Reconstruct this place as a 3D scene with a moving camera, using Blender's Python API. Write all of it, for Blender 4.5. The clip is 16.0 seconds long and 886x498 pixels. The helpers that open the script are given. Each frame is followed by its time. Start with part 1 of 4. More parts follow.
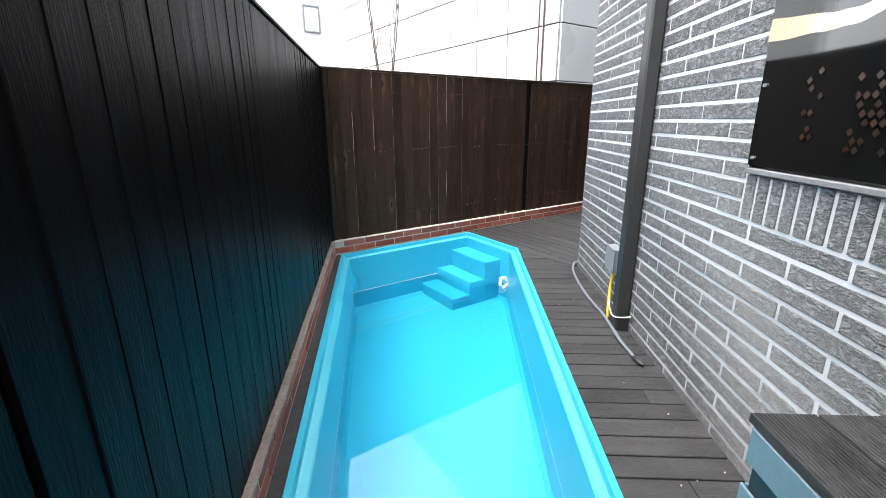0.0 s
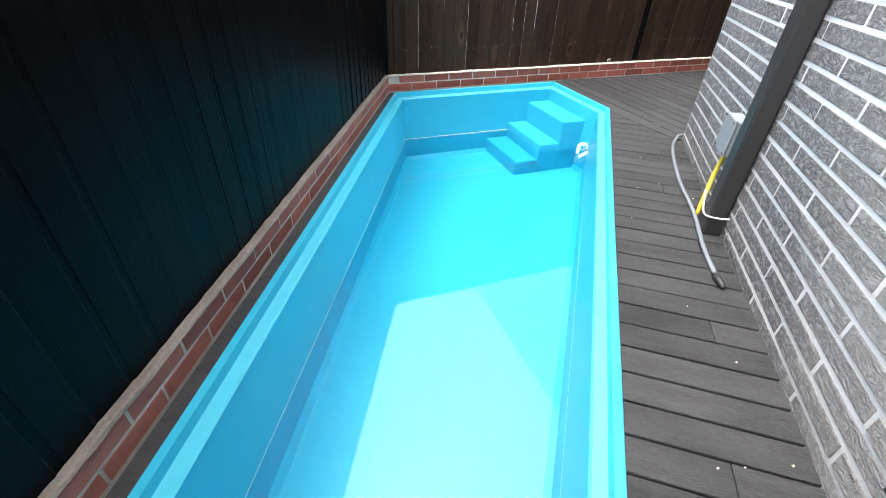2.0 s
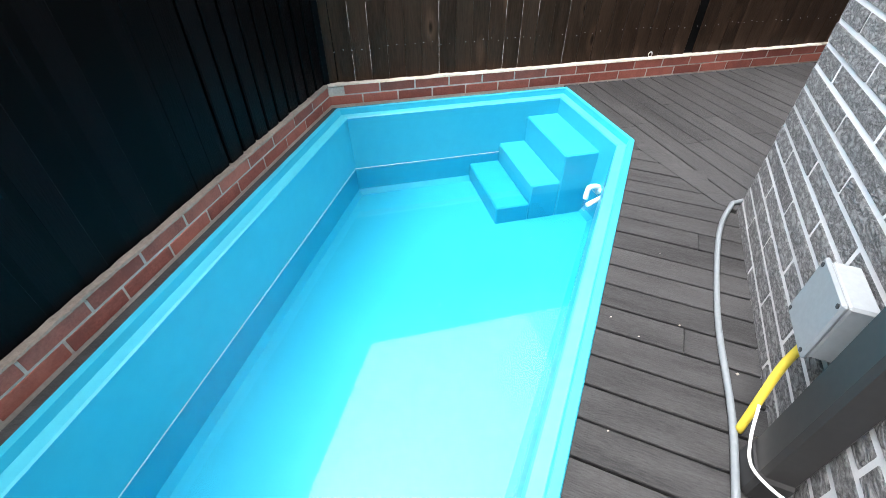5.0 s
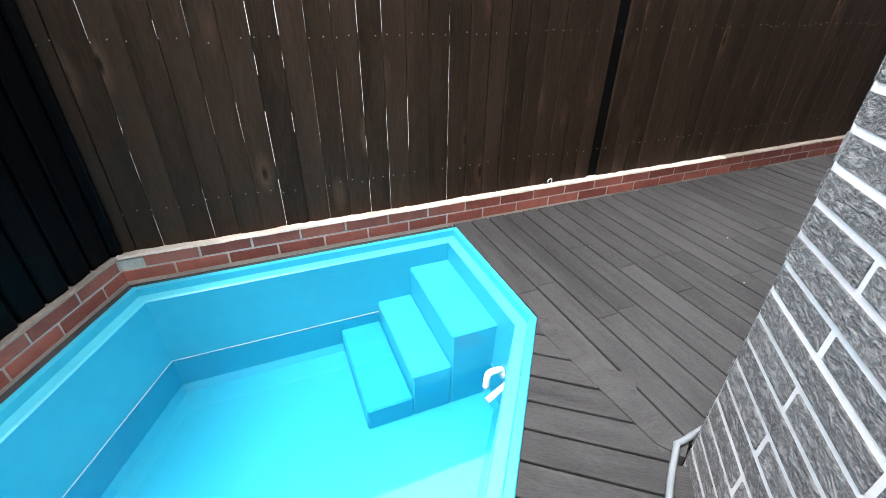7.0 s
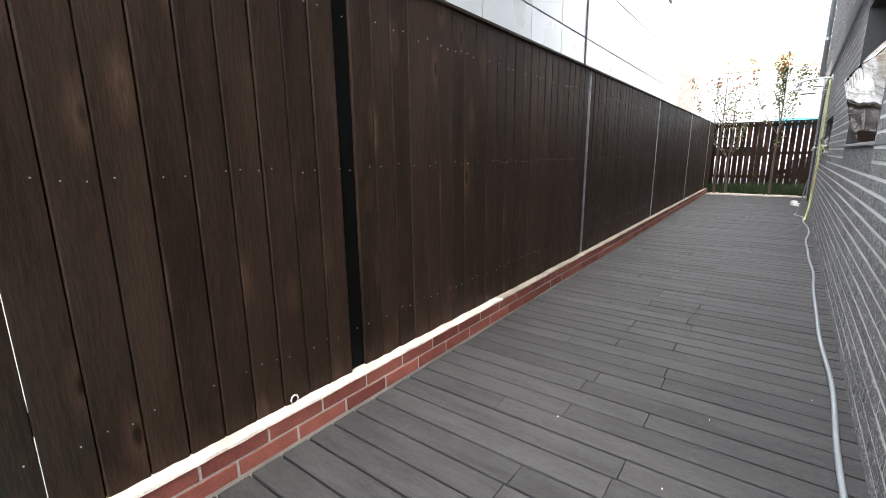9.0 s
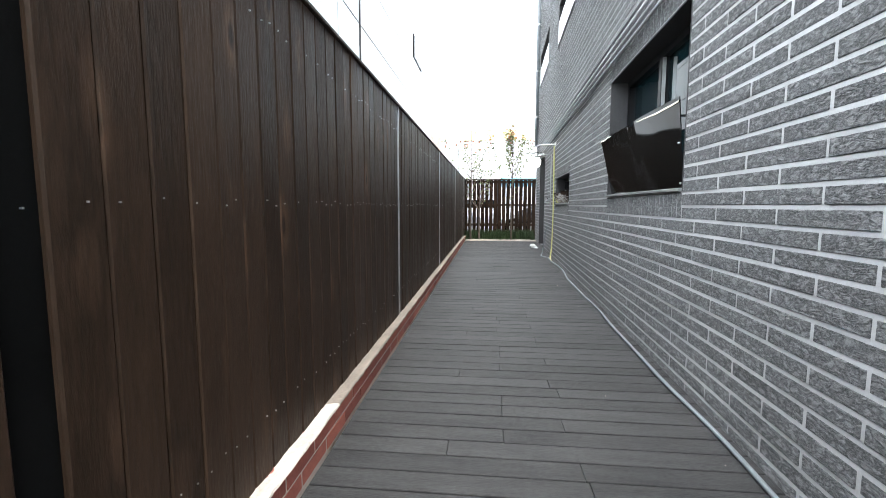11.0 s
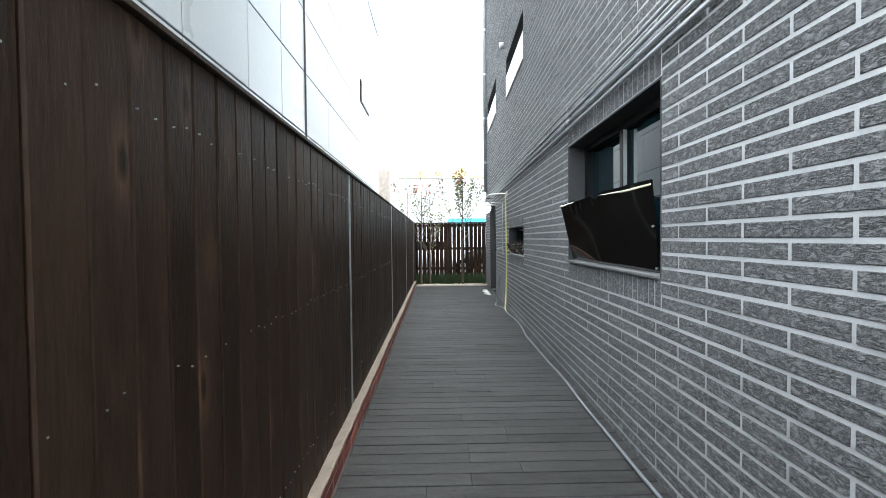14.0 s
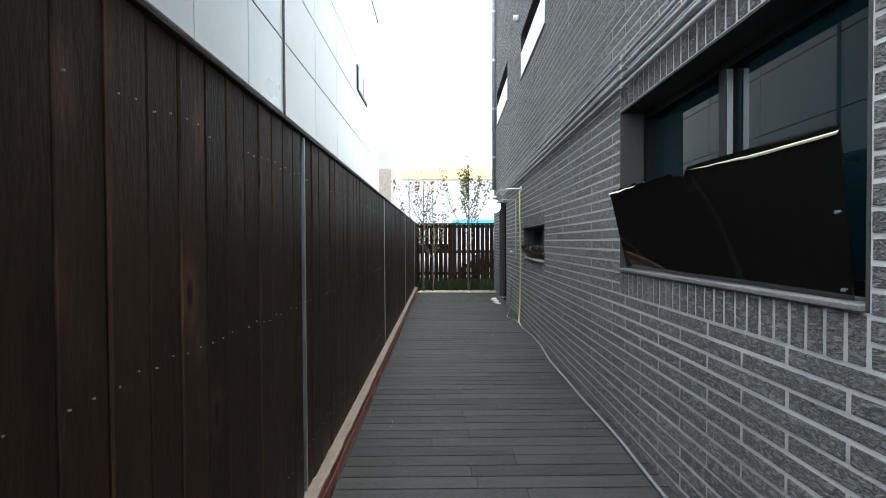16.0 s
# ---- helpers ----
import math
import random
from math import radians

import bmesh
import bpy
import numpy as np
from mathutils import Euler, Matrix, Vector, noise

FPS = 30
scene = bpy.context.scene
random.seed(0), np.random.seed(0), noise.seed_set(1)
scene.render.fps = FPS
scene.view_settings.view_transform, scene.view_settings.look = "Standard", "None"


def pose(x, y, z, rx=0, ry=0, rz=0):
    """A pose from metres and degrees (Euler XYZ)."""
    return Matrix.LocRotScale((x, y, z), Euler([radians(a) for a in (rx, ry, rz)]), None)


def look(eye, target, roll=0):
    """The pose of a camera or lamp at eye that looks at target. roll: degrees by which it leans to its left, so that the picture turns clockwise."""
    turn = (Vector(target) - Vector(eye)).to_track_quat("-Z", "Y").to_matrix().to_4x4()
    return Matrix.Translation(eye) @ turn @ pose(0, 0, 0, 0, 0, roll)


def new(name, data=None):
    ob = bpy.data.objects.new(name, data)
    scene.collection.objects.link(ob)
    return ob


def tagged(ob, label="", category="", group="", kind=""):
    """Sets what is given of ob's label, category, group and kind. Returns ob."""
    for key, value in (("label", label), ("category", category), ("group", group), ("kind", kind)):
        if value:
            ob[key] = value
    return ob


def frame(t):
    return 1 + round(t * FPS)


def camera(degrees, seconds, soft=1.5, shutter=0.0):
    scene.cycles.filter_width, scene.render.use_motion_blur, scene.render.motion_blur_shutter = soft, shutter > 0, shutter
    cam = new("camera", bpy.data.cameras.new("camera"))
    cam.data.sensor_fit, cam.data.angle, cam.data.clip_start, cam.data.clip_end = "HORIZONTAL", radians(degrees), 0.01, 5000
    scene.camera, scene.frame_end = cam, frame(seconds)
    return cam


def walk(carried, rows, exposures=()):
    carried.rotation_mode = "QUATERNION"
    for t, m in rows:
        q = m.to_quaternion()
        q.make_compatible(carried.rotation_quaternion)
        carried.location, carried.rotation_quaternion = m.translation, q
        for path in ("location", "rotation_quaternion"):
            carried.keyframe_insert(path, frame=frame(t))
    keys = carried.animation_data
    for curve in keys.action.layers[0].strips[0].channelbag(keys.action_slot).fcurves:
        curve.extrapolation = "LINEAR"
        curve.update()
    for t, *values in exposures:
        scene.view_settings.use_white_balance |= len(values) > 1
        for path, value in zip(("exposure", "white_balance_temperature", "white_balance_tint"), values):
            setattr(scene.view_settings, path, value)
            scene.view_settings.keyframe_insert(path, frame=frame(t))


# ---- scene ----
cam = camera(90.9, 16.0, soft=0.5)
PATH = [
    (0, (0.115, 1.28, 1.311), (1.204, 2.862, 0.75), -0.25),
    (0.5, (0.233, 1.332, 1.246), (1.256, 2.889, 0.517), 0.28),
    (1, (0.353, 1.428, 1.193), (1.242, 2.972, 0.285), 1.04),
    (1.5, (0.494, 1.484, 1.157), (1.236, 3.033, 0.133), 0.81),
    (2, (0.662, 1.561, 1.116), (1.272, 3.077, -0.037), 2.4),
    (2.5, (0.784, 1.629, 1.127), (1.353, 3.14, -0.053), 2.1),
    (3, (0.959, 1.816, 1.15), (1.48, 3.321, -0.061), 1.4),
    (5.5, (1.854, 2.704, 1.151), (2.217, 4.185, -0.143), 0.1),
    (6, (2.038, 2.903, 1.165), (2.404, 4.396, -0.114), 0.1),
    (6.5, (2.233, 3.128, 1.201), (2.68, 4.695, 0.04), 0.2),
    (7, (2.37, 3.331, 1.231), (3.036, 4.906, 0.194), 0.9),
    (7.5, (2.608, 3.566, 1.223), (3.505, 5.15, 0.394), 1.3),
    (8, (2.763, 3.752, 1.128), (3.858, 5.302, 0.498), 0.3),
    (8.5, (2.955, 3.928, 1.097), (4.288, 5.342, 0.623), -1.1),
    (9, (3.154, 4.12, 1.074), (4.719, 5.291, 0.65), -0.6),
    (9.5, (3.334, 4.342, 1.054), (5.071, 5.25, 0.657), 0.1),
    (10, (3.499, 4.573, 1.018), (5.363, 5.211, 0.672), 0.3),
    (12.5, (3.977, 4.865, 1.036), (5.975, 4.813, 0.976), -0.6),
    (13, (3.972, 4.848, 1.258), (5.971, 4.806, 1.202), -0.7),
    (13.5, (3.961, 4.868, 1.324), (5.96, 4.829, 1.268), -0.6),
    (14, (4.107, 4.906, 1.328), (6.106, 4.871, 1.28), -0.6),
    (14.5, (4.332, 4.947, 1.335), (6.332, 4.917, 1.287), -0.5),
    (15, (4.601, 4.923, 1.317), (6.6, 4.897, 1.274), -0.5),
    (15.5, (4.91, 4.885, 1.297), (6.909, 4.864, 1.256), -0.4),
    (16, (5.213, 4.889, 1.3), (7.212, 4.872, 1.267), -0.3),
]
EXPOSURES = [(0.0, 1.95, 6350, 10), (3.0, 2.26, 6350, 10), (6.0, 2.13, 6300, 10), (9.0, 2.25, 6400, 10), (10.0, 2.25, 6300, 8), (12.5, 2.35, 6100, 3), (13.4, 2.0, 6100, 3), (14.0, 1.87, 6100, 3),
             (15.5, 1.58, 6100, 3), (16.0, 1.45, 6100, 3)]
walk(cam, [(t, look(eye, target, roll)) for t, eye, target, roll in PATH], EXPOSURES)

# ---- light ----
world = bpy.data.worlds.new("sky")
scene.world = world
world.use_nodes = True
wn = world.node_tree.nodes
wl = world.node_tree.links
sky = wn.new("ShaderNodeTexSky")
sky.sky_type = "NISHITA"
sky.sun_disc = False
sky.sun_elevation = radians(75)
sky.sun_rotation = radians(261)
sky.air_density = 1.4
sky.dust_density = 7.0
sky.ozone_density = 0.3
# hazy sun behind an even, thin overcast
thin = wn.new("ShaderNodeVectorMath")
thin.operation = "MULTIPLY_ADD"
thin.inputs[1].default_value = (0.42, 0.42, 0.42)
thin.inputs[2].default_value = (6.9, 7.0, 7.2)
wl.new(sky.outputs[0], thin.inputs[0])
wl.new(thin.outputs[0], wn["Background"].inputs[0])
wn["Background"].inputs[1].default_value = 0.15

sun = new("sun", bpy.data.lights.new("sun", "SUN"))
sun.data.energy = 0.65
sun.data.angle = radians(14)
sun.data.color = (1.0, 0.98, 0.95)
sun.matrix_world = look((-3.4, -0.8, 13.0), (0, 0, 0))


# ---- materials ----
def nodes_of(name):
    m = bpy.data.materials.new(name)
    m.use_nodes = True
    n, l = m.node_tree.nodes, m.node_tree.links
    return m, n, l, n["Principled BSDF"]


def surface(name, dark, light, rough=0.7, scale=6.0, grain=60.0, bump=0.3, dist=0.004, stretch=(1, 1, 1), metal=0.0,
            spread=0.25, spec=0.5, vary="object", detail=6.0, rough_var=0.12, knots=False):
    """Two-scale mottled surface with grain relief; stretch lengthens the grain along an axis."""
    m, n, l, b = nodes_of(name)
    tc = n.new("ShaderNodeTexCoord")
    mp = n.new("ShaderNodeMapping")
    mp.inputs["Scale"].default_value = stretch
    l.new(tc.outputs["Object"], mp.inputs[0])
    off = n.new("ShaderNodeVectorMath")
    off.operation = "ADD"
    l.new(mp.outputs[0], off.inputs[0])
    if vary == "object":
        info = n.new("ShaderNodeObjectInfo")
        rnd = info.outputs["Random"]
    else:
        info = n.new("ShaderNodeNewGeometry")
        rnd = info.outputs["Random Per Island"]
    mul = n.new("ShaderNodeMath")
    mul.operation = "MULTIPLY"
    mul.inputs[1].default_value = 37.0
    l.new(rnd, mul.inputs[0])
    l.new(mul.outputs[0], off.inputs[1])
    big = n.new("ShaderNodeTexNoise")
    big.inputs["Scale"].default_value = scale
    big.inputs["Detail"].default_value = 4
    l.new(off.outputs[0], big.inputs["Vector"])
    fine = n.new("ShaderNodeTexNoise")
    fine.inputs["Scale"].default_value = grain
    fine.inputs["Detail"].default_value = detail
    fine.inputs["Roughness"].default_value = 0.6
    l.new(off.outputs[0], fine.inputs["Vector"])
    mixf = n.new("ShaderNodeMath")
    mixf.operation = "MULTIPLY_ADD"
    mixf.inputs[1].default_value = 0.5
    l.new(big.outputs[0], mixf.inputs[0])
    half = n.new("ShaderNodeMath")
    half.operation = "MULTIPLY"
    half.inputs[1].default_value = 0.5
    l.new(fine.outputs[0], half.inputs[0])
    l.new(half.outputs[0], mixf.inputs[2])
    tone = n.new("ShaderNodeMath")
    tone.operation = "MULTIPLY_ADD"
    tone.inputs[1].default_value = spread
    tone.inputs[2].default_value = -spread / 2
    l.new(rnd, tone.inputs[0])
    add = n.new("ShaderNodeMath")
    add.operation = "ADD"
    l.new(mixf.outputs[0], add.inputs[0])
    l.new(tone.outputs[0], add.inputs[1])
    ramp = n.new("ShaderNodeValToRGB")
    ramp.color_ramp.elements[0].position = 0.3
    ramp.color_ramp.elements[1].position = 0.7
    ramp.color_ramp.elements[0].color = (*dark, 1)
    ramp.color_ramp.elements[1].color = (*light, 1)
    l.new(add.outputs[0], ramp.inputs[0])
    l.new(ramp.outputs[0], b.inputs["Base Color"])
    rr = n.new("ShaderNodeMapRange")
    rr.inputs["To Min"].default_value = max(0.02, rough - rough_var)
    rr.inputs["To Max"].default_value = min(1.0, rough + rough_var)
    l.new(big.outputs[0], rr.inputs[0])
    l.new(rr.outputs[0], b.inputs["Roughness"])
    b.inputs["Metallic"].default_value = metal
    b.inputs["Specular IOR Level"].default_value = spec
    if knots:
        vm = n.new("ShaderNodeMapping")
        vm.inputs["Scale"].default_value = (9, 9, 3.2)
        l.new(tc.outputs["Object"], vm.inputs[0])
        va = n.new("ShaderNodeVectorMath")
        va.operation = "ADD"
        l.new(vm.outputs[0], va.inputs[0])
        l.new(mul.outputs[0], va.inputs[1])
        vo = n.new("ShaderNodeTexVoronoi")
        vo.inputs["Scale"].default_value = 0.75
        l.new(va.outputs[0], vo.inputs["Vector"])
        kr = n.new("ShaderNodeValToRGB")
        ke = kr.color_ramp.elements
        ke[0].position, ke[0].color = 0.05, (0.25, 0.25, 0.25, 1)
        ke[1].position, ke[1].color = 0.3, (1, 1, 1, 1)
        k2 = kr.color_ramp.elements.new(0.12)
        k2.color = (2.3, 2.2, 2.1, 1)
        l.new(vo.outputs["Distance"], kr.inputs[0])
        km = n.new("ShaderNodeMixRGB")
        km.blend_type = "MULTIPLY"
        km.inputs[0].default_value = 0.8
        l.new(ramp.outputs[0], km.inputs[1])
        l.new(kr.outputs[0], km.inputs[2])
        l.new(km.outputs[0], b.inputs["Base Color"])
    if bump:
        bp = n.new("ShaderNodeBump")
        bp.inputs["Strength"].default_value = bump
        bp.inputs["Distance"].default_value = dist
        l.new(fine.outputs[0], bp.inputs["Height"])
        l.new(bp.outputs[0], b.inputs["Normal"])
    return m


def glossy(name, color, rough=0.08, metal=0.0, wave=0.0, wave_scale=3.0, spec=0.5):
    m, n, l, b = nodes_of(name)
    b.inputs["Base Color"].default_value = (*color, 1)
    b.inputs["Roughness"].default_value = rough
    b.inputs["Metallic"].default_value = metal
    b.inputs["Specular IOR Level"].default_value = spec
    if wave:
        tc = n.new("ShaderNodeTexCoord")
        ns = n.new("ShaderNodeTexNoise")
        ns.inputs["Scale"].default_value = wave_scale
        ns.inputs["Detail"].default_value = 1
        l.new(tc.outputs["Object"], ns.inputs["Vector"])
        bp = n.new("ShaderNodeBump")
        bp.inputs["Strength"].default_value = 1.0
        bp.inputs["Distance"].default_value = wave
        l.new(ns.outputs[0], bp.inputs["Height"])
        l.new(bp.outputs[0], b.inputs["Normal"])
    return m


def split_face_brick(name, vary):
    """Grey split-faced brick: coarse chiselled ridges running across the face."""
    m, n, l, b = nodes_of(name)
    tc = n.new("ShaderNodeTexCoord")
    info = n.new("ShaderNodeObjectInfo" if vary == "object" else "ShaderNodeNewGeometry")
    rnd = info.outputs["Random" if vary == "object" else "Random Per Island"]
    mul = n.new("ShaderNodeMath")
    mul.operation = "MULTIPLY"
    mul.inputs[1].default_value = 53.0
    l.new(rnd, mul.inputs[0])
    off = n.new("ShaderNodeVectorMath")
    off.operation = "ADD"
    l.new(tc.outputs["Object"], off.inputs[0])
    l.new(mul.outputs[0], off.inputs[1])
    mp = n.new("ShaderNodeMapping")
    mp.inputs["Rotation"].default_value = (0, 0.35, 0)
    mp.inputs["Scale"].default_value = (0.5, 1, 1.0)
    l.new(off.outputs[0], mp.inputs[0])
    coarse = n.new("ShaderNodeTexNoise")
    coarse.inputs["Scale"].default_value = 100
    coarse.inputs["Detail"].default_value = 5
    coarse.inputs["Roughness"].default_value = 0.62
    coarse.inputs["Distortion"].default_value = 1.3
    l.new(mp.outputs[0], coarse.inputs["Vector"])
    chip = n.new("ShaderNodeTexNoise")
    chip.inputs["Scale"].default_value = 330
    chip.inputs["Detail"].default_value = 3
    l.new(mp.outputs[0], chip.inputs["Vector"])
    # chiselled creases between long wrinkled lumps
    crease = n.new("ShaderNodeTexNoise")
    crease.inputs["Scale"].default_value = 46
    crease.inputs["Detail"].default_value = 4
    crease.inputs["Roughness"].default_value = 0.62
    crease.inputs["Distortion"].default_value = 0.4
    l.new(mp.outputs[0], crease.inputs["Vector"])
    src = crease.outputs[0]
    for op, value in (("SUBTRACT", 0.5), ("ABSOLUTE", 0.0), ("MULTIPLY", 2.4), ("MINIMUM", 0.34)):
        less = n.new("ShaderNodeMath")
        less.operation = op
        less.inputs[1].default_value = value
        l.new(src, less.inputs[0])
        src = less.outputs[0]
    mid = n.new("ShaderNodeMath")
    mid.operation = "MULTIPLY_ADD"
    mid.inputs[1].default_value = 0.75
    l.new(coarse.outputs[0], mid.inputs[0])
    l.new(less.outputs[0], mid.inputs[2])
    both = n.new("ShaderNodeMath")
    both.operation = "MULTIPLY_ADD"
    both.inputs[1].default_value = 0.2
    l.new(chip.outputs[0], both.inputs[0])
    l.new(mid.outputs[0], both.inputs[2])
    # colour follows the relief height too, so crease shade is partly painted in
    ramp = n.new("ShaderNodeValToRGB")
    e = ramp.color_ramp.elements
    e[0].position, e[0].color = 0.42, (0.085, 0.087, 0.09, 1)
    e[1].position, e[1].color = 0.92, (0.365, 0.369, 0.375, 1)
    tone = n.new("ShaderNodeMath")
    tone.operation = "MULTIPLY_ADD"
    tone.inputs[1].default_value = 0.08
    tone.inputs[2].default_value = -0.04
    l.new(rnd, tone.inputs[0])
    add = n.new("ShaderNodeMath")
    add.operation = "ADD"
    l.new(both.outputs[0], add.inputs[0])
    l.new(tone.outputs[0], add.inputs[1])
    l.new(add.outputs[0], ramp.inputs[0])
    # paler slanting band low on the wall beside the pool
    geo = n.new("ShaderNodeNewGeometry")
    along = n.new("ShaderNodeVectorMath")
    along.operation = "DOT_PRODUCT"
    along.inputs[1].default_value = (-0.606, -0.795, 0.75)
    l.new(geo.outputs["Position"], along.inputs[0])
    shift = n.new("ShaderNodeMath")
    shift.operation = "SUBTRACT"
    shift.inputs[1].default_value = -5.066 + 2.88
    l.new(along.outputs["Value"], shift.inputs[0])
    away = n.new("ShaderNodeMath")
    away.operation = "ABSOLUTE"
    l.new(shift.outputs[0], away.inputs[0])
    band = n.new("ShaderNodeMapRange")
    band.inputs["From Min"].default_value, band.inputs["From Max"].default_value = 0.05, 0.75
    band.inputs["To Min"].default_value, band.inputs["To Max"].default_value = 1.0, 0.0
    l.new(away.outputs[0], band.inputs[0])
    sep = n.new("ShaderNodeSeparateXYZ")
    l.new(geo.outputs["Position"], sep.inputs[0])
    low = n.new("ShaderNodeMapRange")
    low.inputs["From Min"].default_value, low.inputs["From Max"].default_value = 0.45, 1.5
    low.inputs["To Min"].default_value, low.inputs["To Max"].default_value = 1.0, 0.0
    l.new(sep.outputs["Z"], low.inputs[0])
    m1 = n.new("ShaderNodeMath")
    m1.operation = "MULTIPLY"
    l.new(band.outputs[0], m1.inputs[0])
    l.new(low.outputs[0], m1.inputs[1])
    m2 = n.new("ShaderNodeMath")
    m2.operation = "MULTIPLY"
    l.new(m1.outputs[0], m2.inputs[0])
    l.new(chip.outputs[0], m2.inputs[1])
    paler = n.new("ShaderNodeMixRGB")
    paler.inputs[2].default_value = (0.62, 0.6, 0.58, 1)
    l.new(m2.outputs[0], paler.inputs[0])
    l.new(ramp.outputs[0], paler.inputs[1])
    l.new(paler.outputs[0], b.inputs["Base Color"])
    b.inputs["Roughness"].default_value = 0.75
    bp = n.new("ShaderNodeBump")
    bp.inputs["Strength"].default_value = 1.0
    bp.inputs["Distance"].default_value = 0.045
    l.new(both.outputs[0], bp.inputs["Height"])
    l.new(bp.outputs[0], b.inputs["Normal"])
    return m


def water_material():
    m, n, l, b = nodes_of("pool_water")
    n.remove(b)
    clear = n.new("ShaderNodeBsdfTransparent")
    clear.inputs[0].default_value = (0.86, 0.98, 1.0, 1)
    gloss = n.new("ShaderNodeBsdfGlossy")
    gloss.inputs["Roughness"].default_value = 0.01
    fres = n.new("ShaderNodeFresnel")
    fres.inputs["IOR"].default_value = 1.55
    mix = n.new("ShaderNodeMixShader")
    l.new(fres.outputs[0], mix.inputs[0])
    l.new(clear.outputs[0], mix.inputs[1])
    l.new(gloss.outputs[0], mix.inputs[2])
    l.new(mix.outputs[0], n["Material Output"].inputs[0])
    return m


BRICK = split_face_brick("grey_split_brick", "object")
BRICK_REST = split_face_brick("grey_split_brick_joined", "island")
MORTAR = surface("pale_mortar", (0.46, 0.462, 0.47), (0.57, 0.572, 0.58), 0.85, 5, 120, 0.5, 0.003)
DECK = surface("stained_deck", (0.0105, 0.0105, 0.011), (0.058, 0.0575, 0.0585), 0.7, 2.2, 26, 0.7, 0.006, (1.6, 9, 9), spread=0.13, spec=0.28)
# near-black base colour that puts shade into the gaps between boards
DECK_GAP = surface("deck_gap_shade", (0.003, 0.003, 0.003), (0.006, 0.006, 0.006), 0.95, spec=0.1)
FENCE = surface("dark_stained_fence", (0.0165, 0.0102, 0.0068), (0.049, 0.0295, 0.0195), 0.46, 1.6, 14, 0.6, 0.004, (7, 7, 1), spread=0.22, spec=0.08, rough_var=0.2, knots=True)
# darker than black stain gets: the side fence's shade is in this colour
FENCE_L = surface("shaded_stained_fence", (0.0006, 0.0006, 0.0008), (0.0024, 0.0023, 0.0029), 0.4, 2.5, 16, 0.4, 0.004, (11, 11, 1), spread=0.4, spec=0.06, rough_var=0.16)
STEEL_DARK = surface("dark_steel", (0.01, 0.01, 0.011), (0.03, 0.03, 0.032), 0.45, 5, 80, 0.1, 0.001)
GALV = surface("galvanised_steel", (0.5, 0.51, 0.52), (0.7, 0.71, 0.72), 0.38, 8, 90, 0.1, 0.001, metal=0.9)
# matt black, also the painted-in shade of the fence's gaps
BLACK = surface("matt_black_and_gap_shade", (0.002, 0.002, 0.002), (0.004, 0.004, 0.004), 0.8, spec=0.1)
REDBRICK = surface("red_brick", (0.2, 0.052, 0.037), (0.4, 0.125, 0.088), 0.8, 14, 120, 0.5, 0.003, spread=0.4)
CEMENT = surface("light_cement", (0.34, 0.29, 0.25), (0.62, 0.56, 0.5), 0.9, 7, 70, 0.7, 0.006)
# brownish side cap; along the alley a copy of CEMENT darkened for shade
CEMENT_DULL_SHADE = surface("dull_shaded_cement", (0.105, 0.085, 0.07), (0.26, 0.215, 0.18), 0.9, 7, 70, 0.7, 0.006)
POOL = surface("blue_pool_liner", (0.026, 0.37, 0.535), (0.04, 0.425, 0.58), 0.32, 2.0, 12, 0.05, 0.002, rough_var=0.05)
POOL_RIM = surface("pale_pool_rim", (0.05, 0.43, 0.56), (0.075, 0.48, 0.61), 0.35, 3, 20, 0.05, 0.002, rough_var=0.05)
WATER = water_material()
WHITE_PVC = surface("white_plastic", (0.68, 0.68, 0.66), (0.8, 0.8, 0.79), 0.4, 6, 60, 0.05, 0.001)
GREY_PVC = surface("grey_plastic_box", (0.2, 0.22, 0.235), (0.26, 0.28, 0.295), 0.5, 6, 60, 0.05, 0.001)
HOSE = surface("grey_hose", (0.15, 0.17, 0.185), (0.21, 0.23, 0.245), 0.45, 6, 60, 0.05, 0.001)
STRIP = surface("blue_grey_strip", (0.1, 0.16, 0.19), (0.15, 0.22, 0.26), 0.3, 6, 60, 0.05, 0.001)
LAMP = glossy("lit_white_glass", (0.8, 0.8, 0.78), 0.2)
LAMP.node_tree.nodes["Principled BSDF"].inputs["Emission Color"].default_value = (1, 0.97, 0.92, 1)
LAMP.node_tree.nodes["Principled BSDF"].inputs["Emission Strength"].default_value = 1.2
YELLOW = surface("yellow_conduit", (0.5, 0.38, 0.03), (0.68, 0.54, 0.06), 0.5, 10, 60, 0.1, 0.001)
YELLOW_PALE = surface("pale_yellow_hose", (0.6, 0.58, 0.22), (0.74, 0.72, 0.34), 0.5, 10, 60, 0.1, 0.001)
PIPE_RED = surface("dull_red_pipe", (0.1, 0.05, 0.042), (0.17, 0.09, 0.075), 0.6, 5, 60, 0.1, 0.001)
SPOUT = surface("brown_grey_downpipe", (0.019, 0.0185, 0.0185), (0.032, 0.031, 0.0305), 0.45, 4, 50, 0.1, 0.001)
FRAME = surface("black_window_frame", (0.004, 0.004, 0.005), (0.011, 0.011, 0.012), 0.45, 5, 60, 0.05, 0.001, spec=0.2)
CONDUIT = surface("dull_galvanised_conduit", (0.3, 0.31, 0.325), (0.42, 0.43, 0.445), 0.42, 8, 90, 0.1, 0.001, metal=0.75)
PEELED = glossy("peeled_mirror_film", (0.5, 0.45, 0.3), 0.09, 0.9, 0.004, 9.0)
